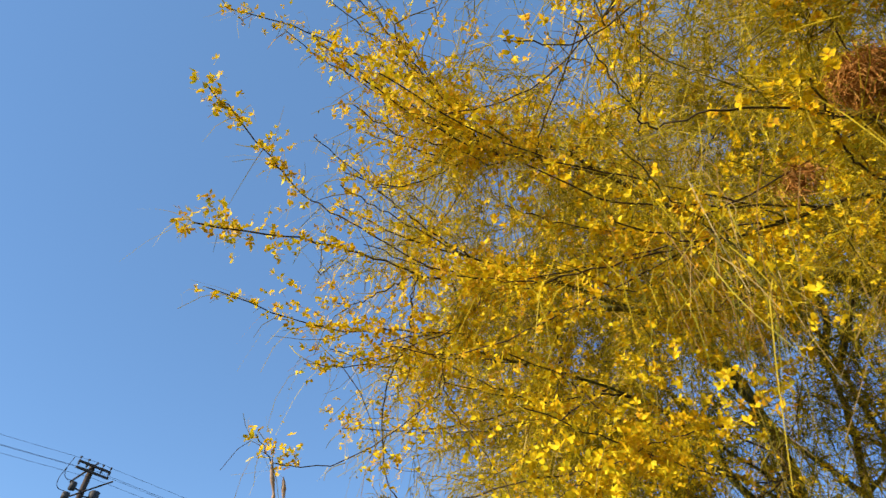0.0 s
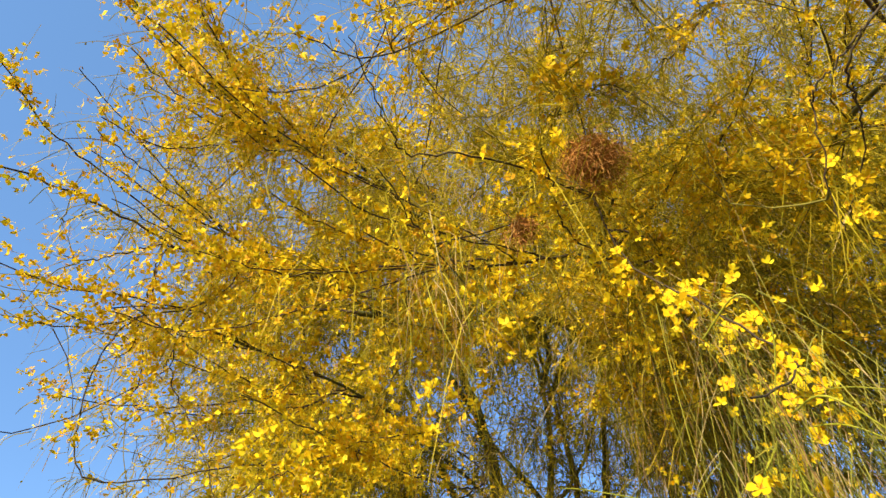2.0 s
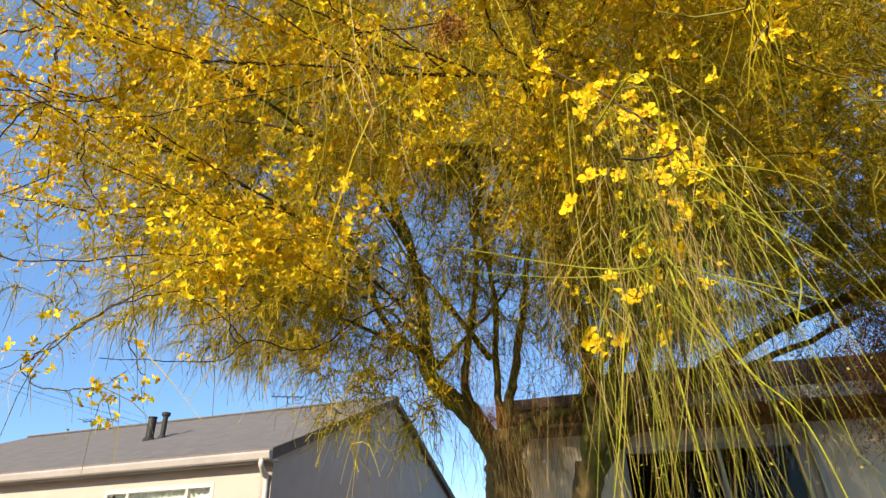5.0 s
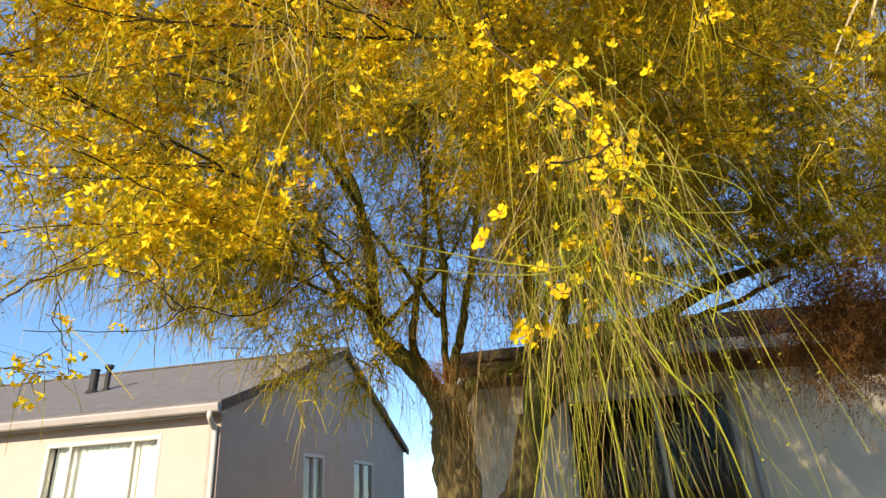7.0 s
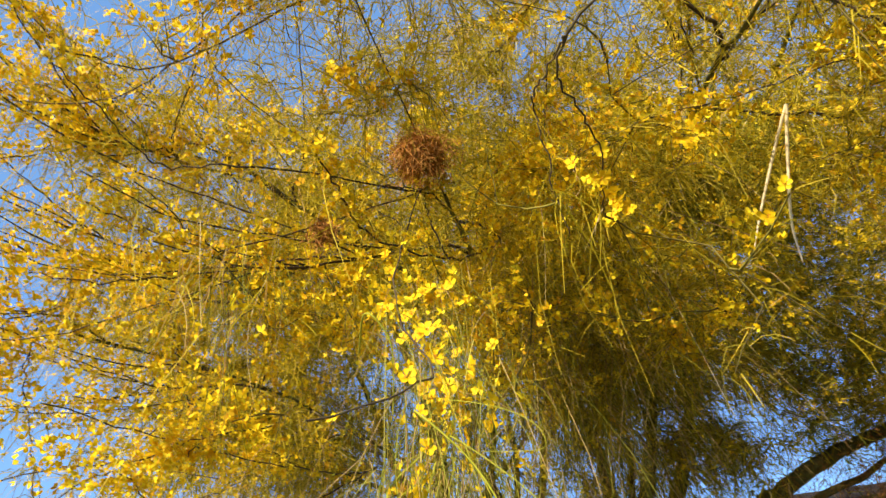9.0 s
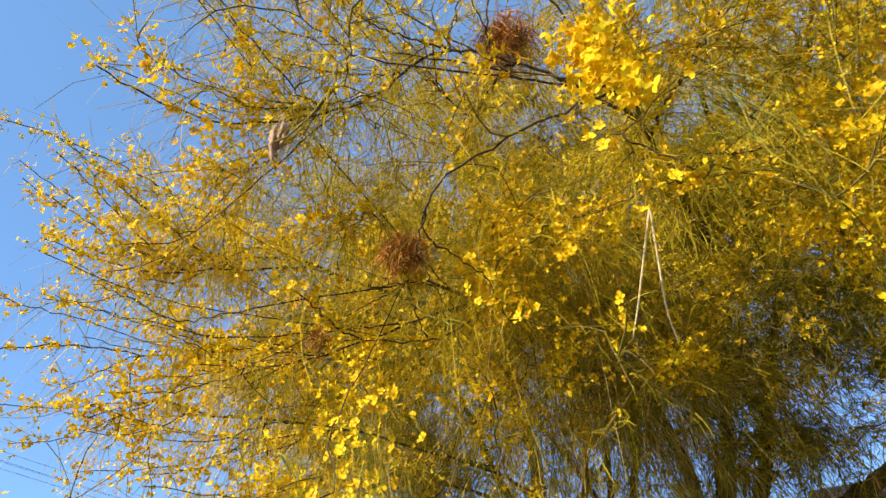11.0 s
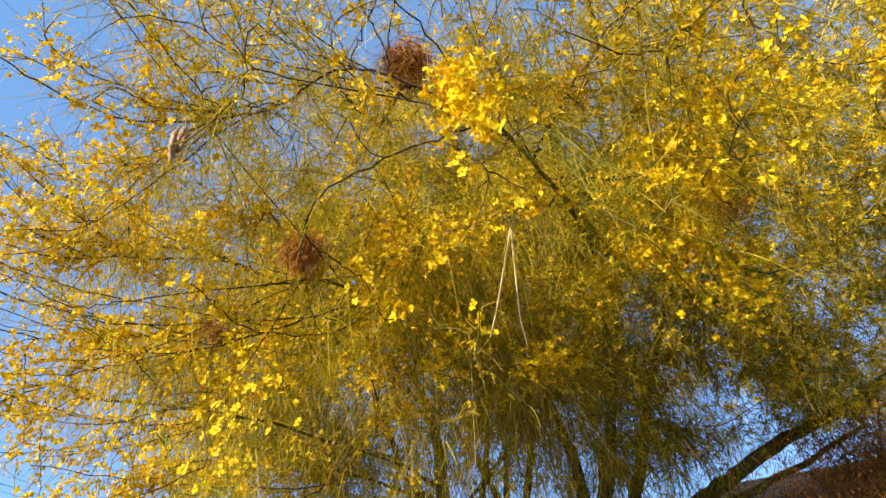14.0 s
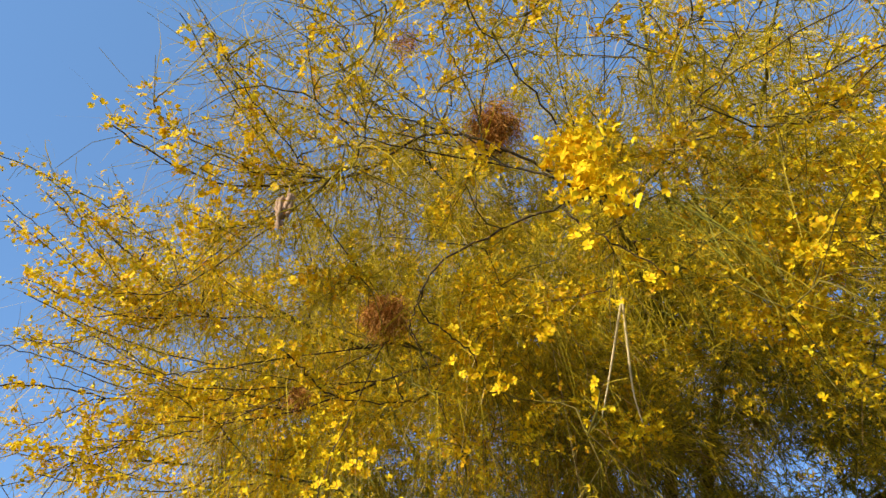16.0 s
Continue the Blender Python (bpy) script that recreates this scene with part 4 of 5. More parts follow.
rng = np.random.default_rng(52)
for g in spread_goals(high_side, 30, 0.2):
    bough(g, 0.08, 0.12, 0.003)
rng = np.random.default_rng(44)
goals = np.concatenate([sample_crown(4200), sample_skirt(850), sample_low(420), sample_right(620), sample_roof_shade(430), rng.random((70, 3)) * [0.7, 1.5, 0.6] + [0.15, 1.6, 2.65], rng.random((90, 3)) * [2.0, 0.8, 1.0] + [0.4, 3.55, 2.65], rng.random((110, 3)) * [0.65, 0.4, 0.35] + [1.0, 2.2, 3.75], rng.random((55, 3)) * [0.9, 0.9, 0.42] + [-1.25, 3.1, 2.3]])
root = np.array([0.1, 4.3, 3.2])
goals = goals[np.argsort(np.linalg.norm(goals - root, axis=1))]
cloud = np.zeros((90000, 3))
cloud_dir = np.zeros((90000, 3))
start = np.concatenate(NODES)
cloud[: len(start)], cloud_dir[: len(start)] = start, np.concatenate(DIRS)
used = len(start)
twigs = Heap()
TWIG_P, TWIG_D = [], []
for g in goals:
    d = np.linalg.norm(cloud[:used] - g, axis=1)
    k = int(np.argmin(d))
    a, reach = cloud[k], d[k]
    if reach < 0.03:
        continue
    lead = cloud_dir[k] * reach * 0.35 + np.array([0, 0, 0.16 * reach])
    t = np.linspace(0, 1, 3 + int(reach / 0.09))[:, None]
    mid = a + lead
    line = (1 - t) ** 2 * a + 2 * t * (1 - t) * mid + t * t * g + rng.normal(size=(len(t), 3)) * 0.006 * (t > 0) * (t < 1)
    r0 = min(0.010, 0.0022 + 0.0055 * reach)
    twigs.add(*tube(line, [r0, 0.0016], 4))
    tan = np.gradient(line, axis=0)
    tan /= np.linalg.norm(tan, axis=1)[:, None] + 1e-9
    m = len(line) - 1
    cloud[used : used + m], cloud_dir[used : used + m] = line[1:], tan[1:]
    used += m
    TWIG_P.append(line[len(line) // 3 :])
    TWIG_D.append(tan[len(line) // 3 :])
    for _ in range(2):
        j = rng.integers(1, len(line))
        way = tan[j] * 0.6 + rng.normal(size=3) * 0.6 + np.array([0, 0, 0.12])
        way /= np.linalg.norm(way)
        span = 0.09 + 0.17 * rng.random()
        s = np.linspace(0, 1, 4)[:, None]
        side = line[j] + way * s * span + np.array([0, 0, -0.10]) * s * s * span + rng.normal(size=(4, 3)) * 0.004 * s
        twigs.add(*tube(side, [0.0016, 0.0009], 3))
        st = np.gradient(side, axis=0)
        st /= np.linalg.norm(st, axis=1)[:, None]
        TWIG_P.append(side[1:])
        TWIG_D.append(st[1:])
for line, tan, size in zip(NODES, DIRS, SIZE):
    if size[0] < 0.013:
        for _ in range(1):
            TWIG_P.append(line[len(line) // 4 :] + 0)
            TWIG_D.append(tan[len(line) // 4 :])
ob = twigs.make("twig_mass", TWIG_FINE, tree, "fine brown and green twigs")
ob["kind"] = "stuff"
TWIG_P, TWIG_D = np.concatenate(TWIG_P), np.concatenate(TWIG_D)


def strands(origin, way, length, droop, width, steps=5, bend=0.18):
    """Thread-like leaf stalks as narrow bent ribbons."""
    n = len(origin)
    s = np.linspace(0, 1, steps)[None, :, None]
    L = length[:, None, None]
    p = origin[:, None] + way[:, None] * s * L * (1 - 0.45 * droop[:, None, None] * s) + np.array([0, 0, -1.0]) * droop[:, None, None] * s**1.7 * L * 0.9
    curl = rng.normal(size=(n, 1, 3)) * bend * L * s**2 + rng.normal(size=(n, 1, 3)) * 0.06 * L * np.sin(s * 3.1)
    p = p + curl
    tan = np.gradient(p, axis=1)
    across = np.cross(tan, rng.normal(size=(n, 1, 3)))
    across /= np.linalg.norm(across, axis=2)[..., None] + 1e-9
    w = width[:, None, None] * (1 - 0.55 * s)
    v = np.stack([p - across * w / 2, p + across * w / 2], 2).reshape(-1, 3)
    base = (np.arange(n) * steps * 2)[:, None]
    i = np.arange(steps - 1)[None] * 2
    q = np.stack([base + i, base + i + 1, base + i + 3, base + i + 2], -1).reshape(-1, 4)
    return p, v, q


def leaflets(p, per, size):
    """Tiny leaflets set along leaf stalks."""
    n, steps, _ = p.shape
    s = 0.12 + 0.85 * rng.random((n, per))
    f = s * (steps - 1)
    i = np.minimum(f.astype(int), steps - 2)
    t = (f - i)[..., None]
    rows = np.arange(n)[:, None]
    a, b = p[rows, i], p[rows, i + 1]
    c = (a + (b - a) * t).reshape(-1, 3)
    d = (b - a).reshape(-1, 3)
    d /= np.linalg.norm(d, axis=1)[:, None] + 1e-9
    o = np.cross(d, rng.normal(size=d.shape))
    o /= np.linalg.norm(o, axis=1)[:, None] + 1e-9
    o = o * 0.85 + d * 0.4
    e = np.cross(o, rng.normal(size=d.shape))
    e /= np.linalg.norm(e, axis=1)[:, None] + 1e-9
    L = np.repeat(np.broadcast_to(size, n), per)[:, None] * (0.6 + 0.8 * rng.random((len(c), 1)))
    v = np.stack([c, c + o * L * 0.5 + e * L * 0.26, c + o * L, c + o * L * 0.5 - e * L * 0.26], 1).reshape(-1, 3)
    return v, np.arange(len(v)).reshape(-1, 4)


def leaf_mass(name, count, mat, label, low, high, hang, small, among=None):
    among = np.arange(len(TWIG_P)) if among is None else among
    w = 0.25 + lumps(TWIG_P[among], 0) * 1.3
    k = rng.choice(among, count, p=w / w.sum())
    o = TWIG_P[k] + rng.normal(size=(count, 3)) * 0.006
    tuft = lumps(o, 1)
    az, el = bearing(o, EYE_A)
    right = np.clip((az - 16) / 10, 0, 1) * np.clip((40 - el) / 8, 0, 1)
    hang = hang * np.clip(0.15 + 1.4 * tuft, 0, 1) * (1 - 0.75 * right)
    way = TWIG_D[k] * 0.7 + rng.normal(size=(count, 3)) * 0.6
    way[:, 2] += 0.15
    way /= np.linalg.norm(way, axis=1)[:, None]
    length = (low + (high - low) * rng.random(count) ** 1.5) * (0.62 + 0.55 * tuft) * (1 - 0.4 * right)
    droop = np.where(rng.random(count) < hang, 0.75 + 0.3 * rng.random(count), 0.05 + 0.4 * rng.random(count))
    az, el = bearing(o, EYE_A)
    length *= np.interp(az, [-62, -40], [0.5, 1.0])
    near = clear_of_walk(o + np.array([0, 0, -0.15]))
    low_edge = (az > -52) & (az < -8) & (el < 25) & (np.linalg.norm(o - EYE_A, axis=1) < 2.6)
    length = np.where(low_edge, length * 0.55, length)
    azb, elb = bearing(o, EYE_B)
    airy = ((azb > -80) & (azb < -12) & (elb > 44) & (o[:, 1] < 1.8) & (rng.random(count) < 0.5)) | ((azb > -10) & (elb > 46) & (rng.random(count) < 0.75))
    bare = (np.linalg.norm(o - np.array([0.46, 0.76, 2.5]), axis=1) < 0.26) & (rng.random(count) < 0.78)
    thin = np.interp(from_edge(o), [0, 14], [0.35, 0.0])
    keep = (near > 0.95) & (rng.random(count) > thin) & ~bare & (~airy | (rng.random(count) < 0.5)) & (rng.random(count) > 0.5 * hollow(o)) & away_from_tangles(o) & (~low_edge | (rng.random(count) < 0.36))
    o, way, length, droop = o[keep], way[keep], length[keep], droop[keep]
    far = np.clip(clear_of_walk(o) / 1.5, 1, 2.6)
    p, v, q = strands(o, way, length, droop, (0.0016 + 0.0013 * rng.random(len(o))) * far, 4)
    heap = Heap()
    heap.add(v, q)
    if small:
        some = rng.random(len(p)) < 0.13
        heap.add(*leaflets(p[some], small, 0.0066 * far[some]))
    ob = heap.make(name, mat, tree, label)
    ob["kind"] = "stuff"


rng = np.random.default_rng(45)
leaf_mass("foliage", 192000, LEAF, "hanging thread-like green leaves with tiny leaflets", 0.09, 0.32, 0.46, 5)
# deep threads take the darker green, which paints in the crown's inner shade
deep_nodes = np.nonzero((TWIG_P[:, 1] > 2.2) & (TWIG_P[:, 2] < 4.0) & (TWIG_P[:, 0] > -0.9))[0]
leaf_mass("inner_foliage", 26000, GREEN, "leaf threads deep in the crown, coloured darker green for its shade", 0.08, 0.32, 0.7, 0, deep_nodes)
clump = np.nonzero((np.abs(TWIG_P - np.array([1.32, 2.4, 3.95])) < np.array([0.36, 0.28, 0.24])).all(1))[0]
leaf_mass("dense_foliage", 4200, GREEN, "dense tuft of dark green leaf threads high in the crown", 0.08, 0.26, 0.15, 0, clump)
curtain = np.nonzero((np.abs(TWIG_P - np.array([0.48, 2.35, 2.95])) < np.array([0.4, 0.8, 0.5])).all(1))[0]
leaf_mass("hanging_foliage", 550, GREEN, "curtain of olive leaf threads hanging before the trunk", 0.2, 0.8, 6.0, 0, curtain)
leaf_mass("dry_foliage", 450, DRY, "dry brown leaf stalks hanging in the same curtain", 0.25, 1.0, 6.0, 0, curtain)
low_nodes = np.nonzero((TWIG_P[:, 1] > 2.6) & (TWIG_P[:, 0] > -2.4) & (TWIG_P[:, 0] < 0.2) & (TWIG_P[:, 2] < 3.5))[0]
leaf_mass("hanging_foliage", 1100, LEAF, "loose leaf threads trailing below the crown", 0.12, 0.42, 6.0, 0, low_nodes)
fork_nodes = np.nonzero((np.abs(TWIG_P - np.array([0.5, 3.7, 3.1])) < np.array([1.2, 0.5, 0.5])).all(1))[0]
leaf_mass("hanging_foliage", 2300, LEAF, "olive leaf threads hanging before the forking limbs", 0.12, 0.55, 6.0, 0, fork_nodes)
leaf_mass("dry_foliage", 1500, DRY, "dry brown leaf stalks hanging before the forking limbs", 0.12, 0.5, 6.0, 0, fork_nodes)
# added growth, largely out of view, that keeps the sun off the roof
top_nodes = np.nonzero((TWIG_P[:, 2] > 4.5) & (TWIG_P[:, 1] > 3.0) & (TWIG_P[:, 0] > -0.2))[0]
leaf_mass("top_foliage", 12000, GREEN, "leaf threads added high over the trunk to shade the house roof", 0.1, 0.34, 0.4, 0, top_nodes)
heart = np.nonzero((np.abs(TWIG_P - np.array([0.9, 1.75, 3.3])) < np.array([1.1, 0.95, 0.5])).all(1))[0]
leaf_mass("heart_foliage", 15000, LEAF, "dense leaf threads in the heart of the crown", 0.08, 0.26, 0.35, 0, heart)
leaf_mass("dry_foliage", 14000, DRY, "dry brown leaf stalks among the green", 0.08, 0.30, 0.75, 0)


# ---- flowers ----
def flower_shape(r):
    """Petals of one flower about its middle, facing +z: up to five clawed petals, some folded, drooping or lost, and a small heart."""
    v, q = [], []
    open_ = 0.1 + 0.9 * r.random()
    for k in range(5):
        if r.random() < 0.14:
            continue
        a = k * 2 * math.pi / 5 + 0.25 * r.normal()
        L = 0.0128 * (0.75 + 0.45 * r.random())
        W = 0.0041 * (0.7 + 0.6 * r.random())
        out, side = np.array([math.cos(a), math.sin(a), 0]), np.array([-math.sin(a), math.cos(a), 0])
        n = len(v)
        tip, roll = open_ + 0.4 * r.normal(), 0.003 * r.normal()
        for s, w, h in ((0.06, 0.14, 0.0), (0.58, 1.0, 0.3 * tip), (1.0, 0.45, 0.75 * tip)):
            for sg in (-1, 1):
                v.append(out * L * s * (1 - 0.22 * abs(tip) * s) + side * sg * W * w + np.array([0, 0, L * h + sg * roll * s]))
        q += [(n, n + 1, n + 3, n + 2), (n + 2, n + 3, n + 5, n + 4)]
    n = len(v)
    for k in range(4):
        a = k * math.pi / 2
        v.append(np.array([0.0022 * math.cos(a), 0.0022 * math.sin(a), 0.0035]))
    q.append((n, n + 1, n + 2, n + 3))
    n, bend = len(v), 0.006 * r.normal(size=2)
    v += [np.array([-0.0006, 0, 0]), np.array([0.0006, 0, 0]), np.array([bend[0] + 0.0005, bend[1], -0.018]), np.array([bend[0] - 0.0005, bend[1], -0.018])]
    q.append((n, n + 1, n + 2, n + 3))
    return np.array(v), np.array(q)


def coarse_shape(r):
    """A flower far off: one quad a petal."""
    v, q = [], []
    for k in range(5):
        if r.random() < 0.12:
            continue
        a = k * 2 * math.pi / 5 + 0.25 * r.normal()
        out, side = np.array([math.cos(a), math.sin(a), 0]), np.array([-math.sin(a), math.cos(a), 0])
        n, lift, W, L = len(v), 0.011 * r.random() - 0.002, 0.0042 * (0.7 + 0.6 * r.random()), 0.0125 * (0.75 + 0.45 * r.random())
        v += [out * 0.001, out * L * 0.6 + side * W + np.array([0, 0, lift * 0.6]), out * L + np.array([0, 0, lift]), out * L * 0.62 - side * W + np.array([0, 0, lift * 0.8])]
        q.append((n, n + 1, n + 2, n + 3))
    return np.array(v), np.array(q)


rng = np.random.default_rng(46)
COARSE = [coarse_shape(rng) for _ in range(12)]
SHAPES = [flower_shape(rng) for _ in range(24)]
SUNWARD = np.array(to_sun)


def facing(n, bias):
    """Turns that point flowers every way, with a lean towards the open air and the light."""
    z = rng.normal(size=(n, 3)) * 0.9 + bias
    z /= np.linalg.norm(z, axis=1)[:, None]
    x = np.cross(z, rng.normal(size=(n, 3)))
    x /= np.linalg.norm(x, axis=1)[:, None]
    return np.stack([x, np.cross(z, x), z], 2)


def flower_heap(places, mat, name, label, shapes, grow=1.0):
    heap = Heap()
    turns = facing(len(places), SUNWARD * 0.45 + np.array([0, -0.15, 0.0]))
    pick = rng.integers(0, len(shapes), len(places))
    size = grow * (0.74 + 0.5 * rng.random(len(places)))
    for k, (v, q) in enumerate(shapes):
        m = pick == k
        w = np.einsum("nij,vj->nvi", turns[m], v) * size[m][:, None, None] + places[m][:, None]
        n = len(w)
        heap.add(w.reshape(-1, 3), (q[None] + (np.arange(n) * len(v))[:, None, None]).reshape(-1, 4))
    ob = heap.make(name, mat, tree, label)
    ob["kind"] = "stuff"


def view_thinned(p):
    """Thins the flowers on the crown's high side and rim, by bearing, to fit the camera's view."""
    az, el = bearing(p, EYE_A)
    a = np.clip((-14 - az) / 12, 0, 1) * np.clip((el - 31) / 8, 0, 1)
    az, el = bearing(p, EYE_B)
    b = np.clip((-30 - az) / 12, 0, 1) * np.clip((el - 27) / 8, 0, 1)
    rim = np.interp(from_edge(p), [0, 16], [0.45, 0.0])
    spot = 0.85 * (np.linalg.norm(p - np.array([0.80, 0.97, 2.38]), axis=1) < 0.2)
    return rng.random(len(p)) > np.maximum.reduce([0.4 * a, 0.42 * b, rim, spot])


def clusters(count, least, most, spread):
    w = np.clip(1.6 - np.linalg.norm(TWIG_P - np.array([0.3, 0.4, 2.3]), axis=1) * 0.36, 0.08, 1)
    w *= np.where(TWIG_P[:, 2] < 2.2, 0.12, 1) * np.where((TWIG_P[:, 1] > 2.3) & (TWIG_P[:, 2] < 3.8), 0.5, 1)
    az, el = bearing(TWIG_P, EYE_A)
    w *= np.where((az > 13) & (TWIG_P[:, 1] > 1.3) & (el < 40), 0.5, 1) * np.interp(az, [-45, -10, 5], [1.5, 1.3, 1.0]) * np.interp(TWIG_P[:, 2], [3.2, 4.1], [1, 0.45])
    w *= 0.12 + lumps(TWIG_P, 0) ** 1.5 * (1.4 if most > 3 else 0.7)
    k = rng.choice(len(TWIG_P), count, p=w / w.sum())
    c = TWIG_P[k]
    az, el = bearing(c, EYE_B)
    c = c[~(((az > -80) & (az < -12) & (el > 42) & (c[:, 1] < 1.8)) | ((az > -10) & (el > 45))) | (rng.random(len(c)) < 0.34)]
    c = c[(clear_of_walk(c) > 1.2) & away_from_tangles(c) & view_thinned(c)]
    n = rng.integers(least, most, len(c))
    who = np.repeat(np.arange(len(c)), n)
    axis = rng.normal(size=(len(c), 3)) * 0.6 + np.array([0, -0.2, 0.35])
    axis /= np.linalg.norm(axis, axis=1)[:, None]
    return c[who] + axis[who] * (rng.random((len(who), 1)) * spread * 2.2) + rng.normal(size=(len(who), 3)) * spread * 0.6


def bunch(at, spread, count):
    """A heavy bunch of flowers at a branch end."""
    return np.array(at) + rng.normal(size=(count, 3)) * spread * 0.55


HEAVY = (((-0.59, 1.03, 2.16), 0.10, 40), ((0.935, 0.53, 2.82), 0.075, 120), ((0.95, 0.52, 2.71), 0.075, 80), ((0.91, 0.55, 2.88), 0.05, 40), ((0.99, 0.53, 2.62), 0.04, 18), ((-0.51, 1.12, 2.42), 0.10, 40), ((1.64, 1.1, 3.28), 0.17, 40), ((0.85, 0.61, 2.71), 0.05, 8),
         ((0.14, 0.76, 2.25), 0.05, 4), ((0.07, 0.88, 2.42), 0.06, 10), ((0.27, 0.79, 2.09), 0.05, 4), ((-1.15, 0.55, 2.68), 0.06, 12), ((-0.8, 1.2, 2.3), 0.10, 30),
         ((1.4, 1.85, 3.05), 0.14, 50), ((-0.2, 1.2, 2.55), 0.10, 30))
strung = []
for k, line in enumerate(BOUGHS):
    if k == 4:
        continue
    along = np.concatenate([[0], np.linalg.norm(np.diff(line, axis=0), axis=1).cumsum()])
    d = np.sort(along[-1] * (0.4 + 0.6 * rng.random(max(1, int(along[-1] * 0.6 / 0.042)))))
    spots = np.stack([np.interp(d, along, line[:, k]) for k in range(3)], 1)
    many = rng.integers(1, 4, len(spots))
    strung.append(np.repeat(spots, many, axis=0) + rng.normal(size=(many.sum(), 3)) * 0.016)
strung = np.concatenate(strung)
strung = strung[view_thinned(strung) & (clear_of_walk(strung) > 1.2) & away_from_tangles(strung) & (strung[:, 2] > 2.15) & (np.linalg.norm(strung - np.array([0.48, 0.75, 2.52]), axis=1) > 0.28)]
# extra knots of flowers, placed by bearing to fill the second camera view
az, el = bearing(TWIG_P, EYE_B)
in_second_view = np.nonzero((az > -32) & (az < 26) & (el > 23) & (el < 48) & (clear_of_walk(TWIG_P) > 1.25) & (np.linalg.norm(TWIG_P - EYE_B, axis=1) < 3.3) & away_from_tangles(TWIG_P))[0]
near_w = np.exp(-0.9 * np.linalg.norm(TWIG_P[in_second_view] - EYE_B, axis=1)) * (0.05 + lumps(TWIG_P[in_second_view], 1))
knots = np.concatenate([bunch(TWIG_P[k], 0.05, int(rng.integers(2, 9))) for k in rng.choice(in_second_view, 520, p=near_w / near_w.sum())])
blooms = np.concatenate([knots[view_thinned(knots) & ((knots[:, 2] < 3.0) | (rng.random(len(knots)) < 0.55))], clusters(2950, 8, 22, 0.042), clusters(3300, 3, 8, 0.030), clusters(6000, 1, 3, 0.02), strung])
near_rank = np.linalg.norm(blooms - np.array([0.3, 0.2, 2.2]), axis=1)
order = np.argsort(near_rank)
single, rest = blooms[order[:230]], blooms[order[230:]]
old = rng.random(len(rest)) < 0.08 + 0.26 * lumps(rest, 1)
close = near_rank[order[230:]] < 1.9
flower_heap(rest[~old & close], PETAL, "blossom", "many small bright yellow five-petalled flowers", SHAPES)
flower_heap(rest[~old & ~close], PETAL, "blossom", "small bright yellow flowers deep in the crown", COARSE)
flower_heap(rest[old], PETAL_OLD, "fading_blossom", "fading orange-yellow flowers", COARSE)
az, el = bearing(TWIG_P, EYE_A)
rim = np.nonzero((az > -46) & (az < 0) & (el > 22) & (el < 48) & (np.linalg.norm(TWIG_P - EYE_A, axis=1) < 2.3) & (clear_of_walk(TWIG_P) > 1.05))[0]
tips = [np.array(c[-1]) + (np.array(c[-2]) - np.array(c[-1])) * f for c, _ in BRANCHES[:4] + BRANCHES[5:6] for f in (0.0, 0.2, 0.4, 0.6, 0.85)] + [np.array(c[-2]) + (np.array(c[-3]) - np.array(c[-2])) * f for c, _ in BRANCHES[:4] + BRANCHES[5:6] for f in (0.1, 0.3, 0.5, 0.8)]
sprigs = [np.array(p) for c, r in BRANCHES if r == 0.0035 for p in c[1:]]
full = [bunch(p, 0.026, 4) for p in tips] + [bunch(p, 0.02, 1) for p in sprigs[::2]] + [bunch(*b) for b in HEAVY[:1] + HEAVY[5:]] + [bunch(TWIG_P[k], 0.08, 13) for k in rng.choice(rim, 100)]
flower_heap(np.concatenate(full), PETAL, "blossom", "heavy bunches of golden yellow flowers", SHAPES, 1.08)
flower_heap(np.concatenate([bunch(*b) for b in HEAVY[1:5]]), PETAL, "blossom", "one great bunch of bright yellow flowers", SHAPES, 1.25)


def fine_flower(r):
    """One open flower: four ruffled clawed petals, a spotted banner petal, a ring of stamens."""
    v, f, m = [], [], []
    for k in range(5):
        a = k * 2 * math.pi / 5 + 0.1 * r.normal()
        out, side = np.array([math.cos(a), math.sin(a), 0]), np.array([-math.sin(a), math.cos(a), 0])
        L = 0.0135 * (0.88 + 0.24 * r.random()) * (0.85 if k == 0 else 1)
        W = 0.0056 * (0.85 + 0.3 * r.random())
        lift = 0.15 + 0.55 * r.random()
        n = len(v)
        for s, w, rise in ((0.05, 0.16, 0.0), (0.35, 0.55, 0.16), (0.72, 1.0, 0.42), (1.0, 0.6, 0.55)):
            for c in (-1, 0, 1):
                ruffle = 0.0009 * r.normal() + (0.0012 if c else -0.0004) * s
                v.append(out * L * s * (1.06 if c == 0 else 1) + side * c * W * w + np.array([0, 0, L * rise * lift + ruffle]))
        for row in range(3):
            for c in range(2):
                i = n + row * 3 + c
                f.append((i, i + 1, i + 4, i + 3))
                m.append(1 if k == 0 and row < 1 else 0)
    for k in range(6):
        a = k * math.pi / 3 + 0.2 * r.normal()
        d = np.array([math.cos(a), math.sin(a), 0])
        n = len(v)
        v += [d * 0.0003, d * 0.0011, d * 0.0026 + np.array([0, 0, 0.0062]), d * 0.0019 + np.array([0, 0, 0.0066])]
        f.append((n, n + 1, n + 2, n + 3))
        m.append(1)
    return v, f, m


FLOWER_MESHES = []
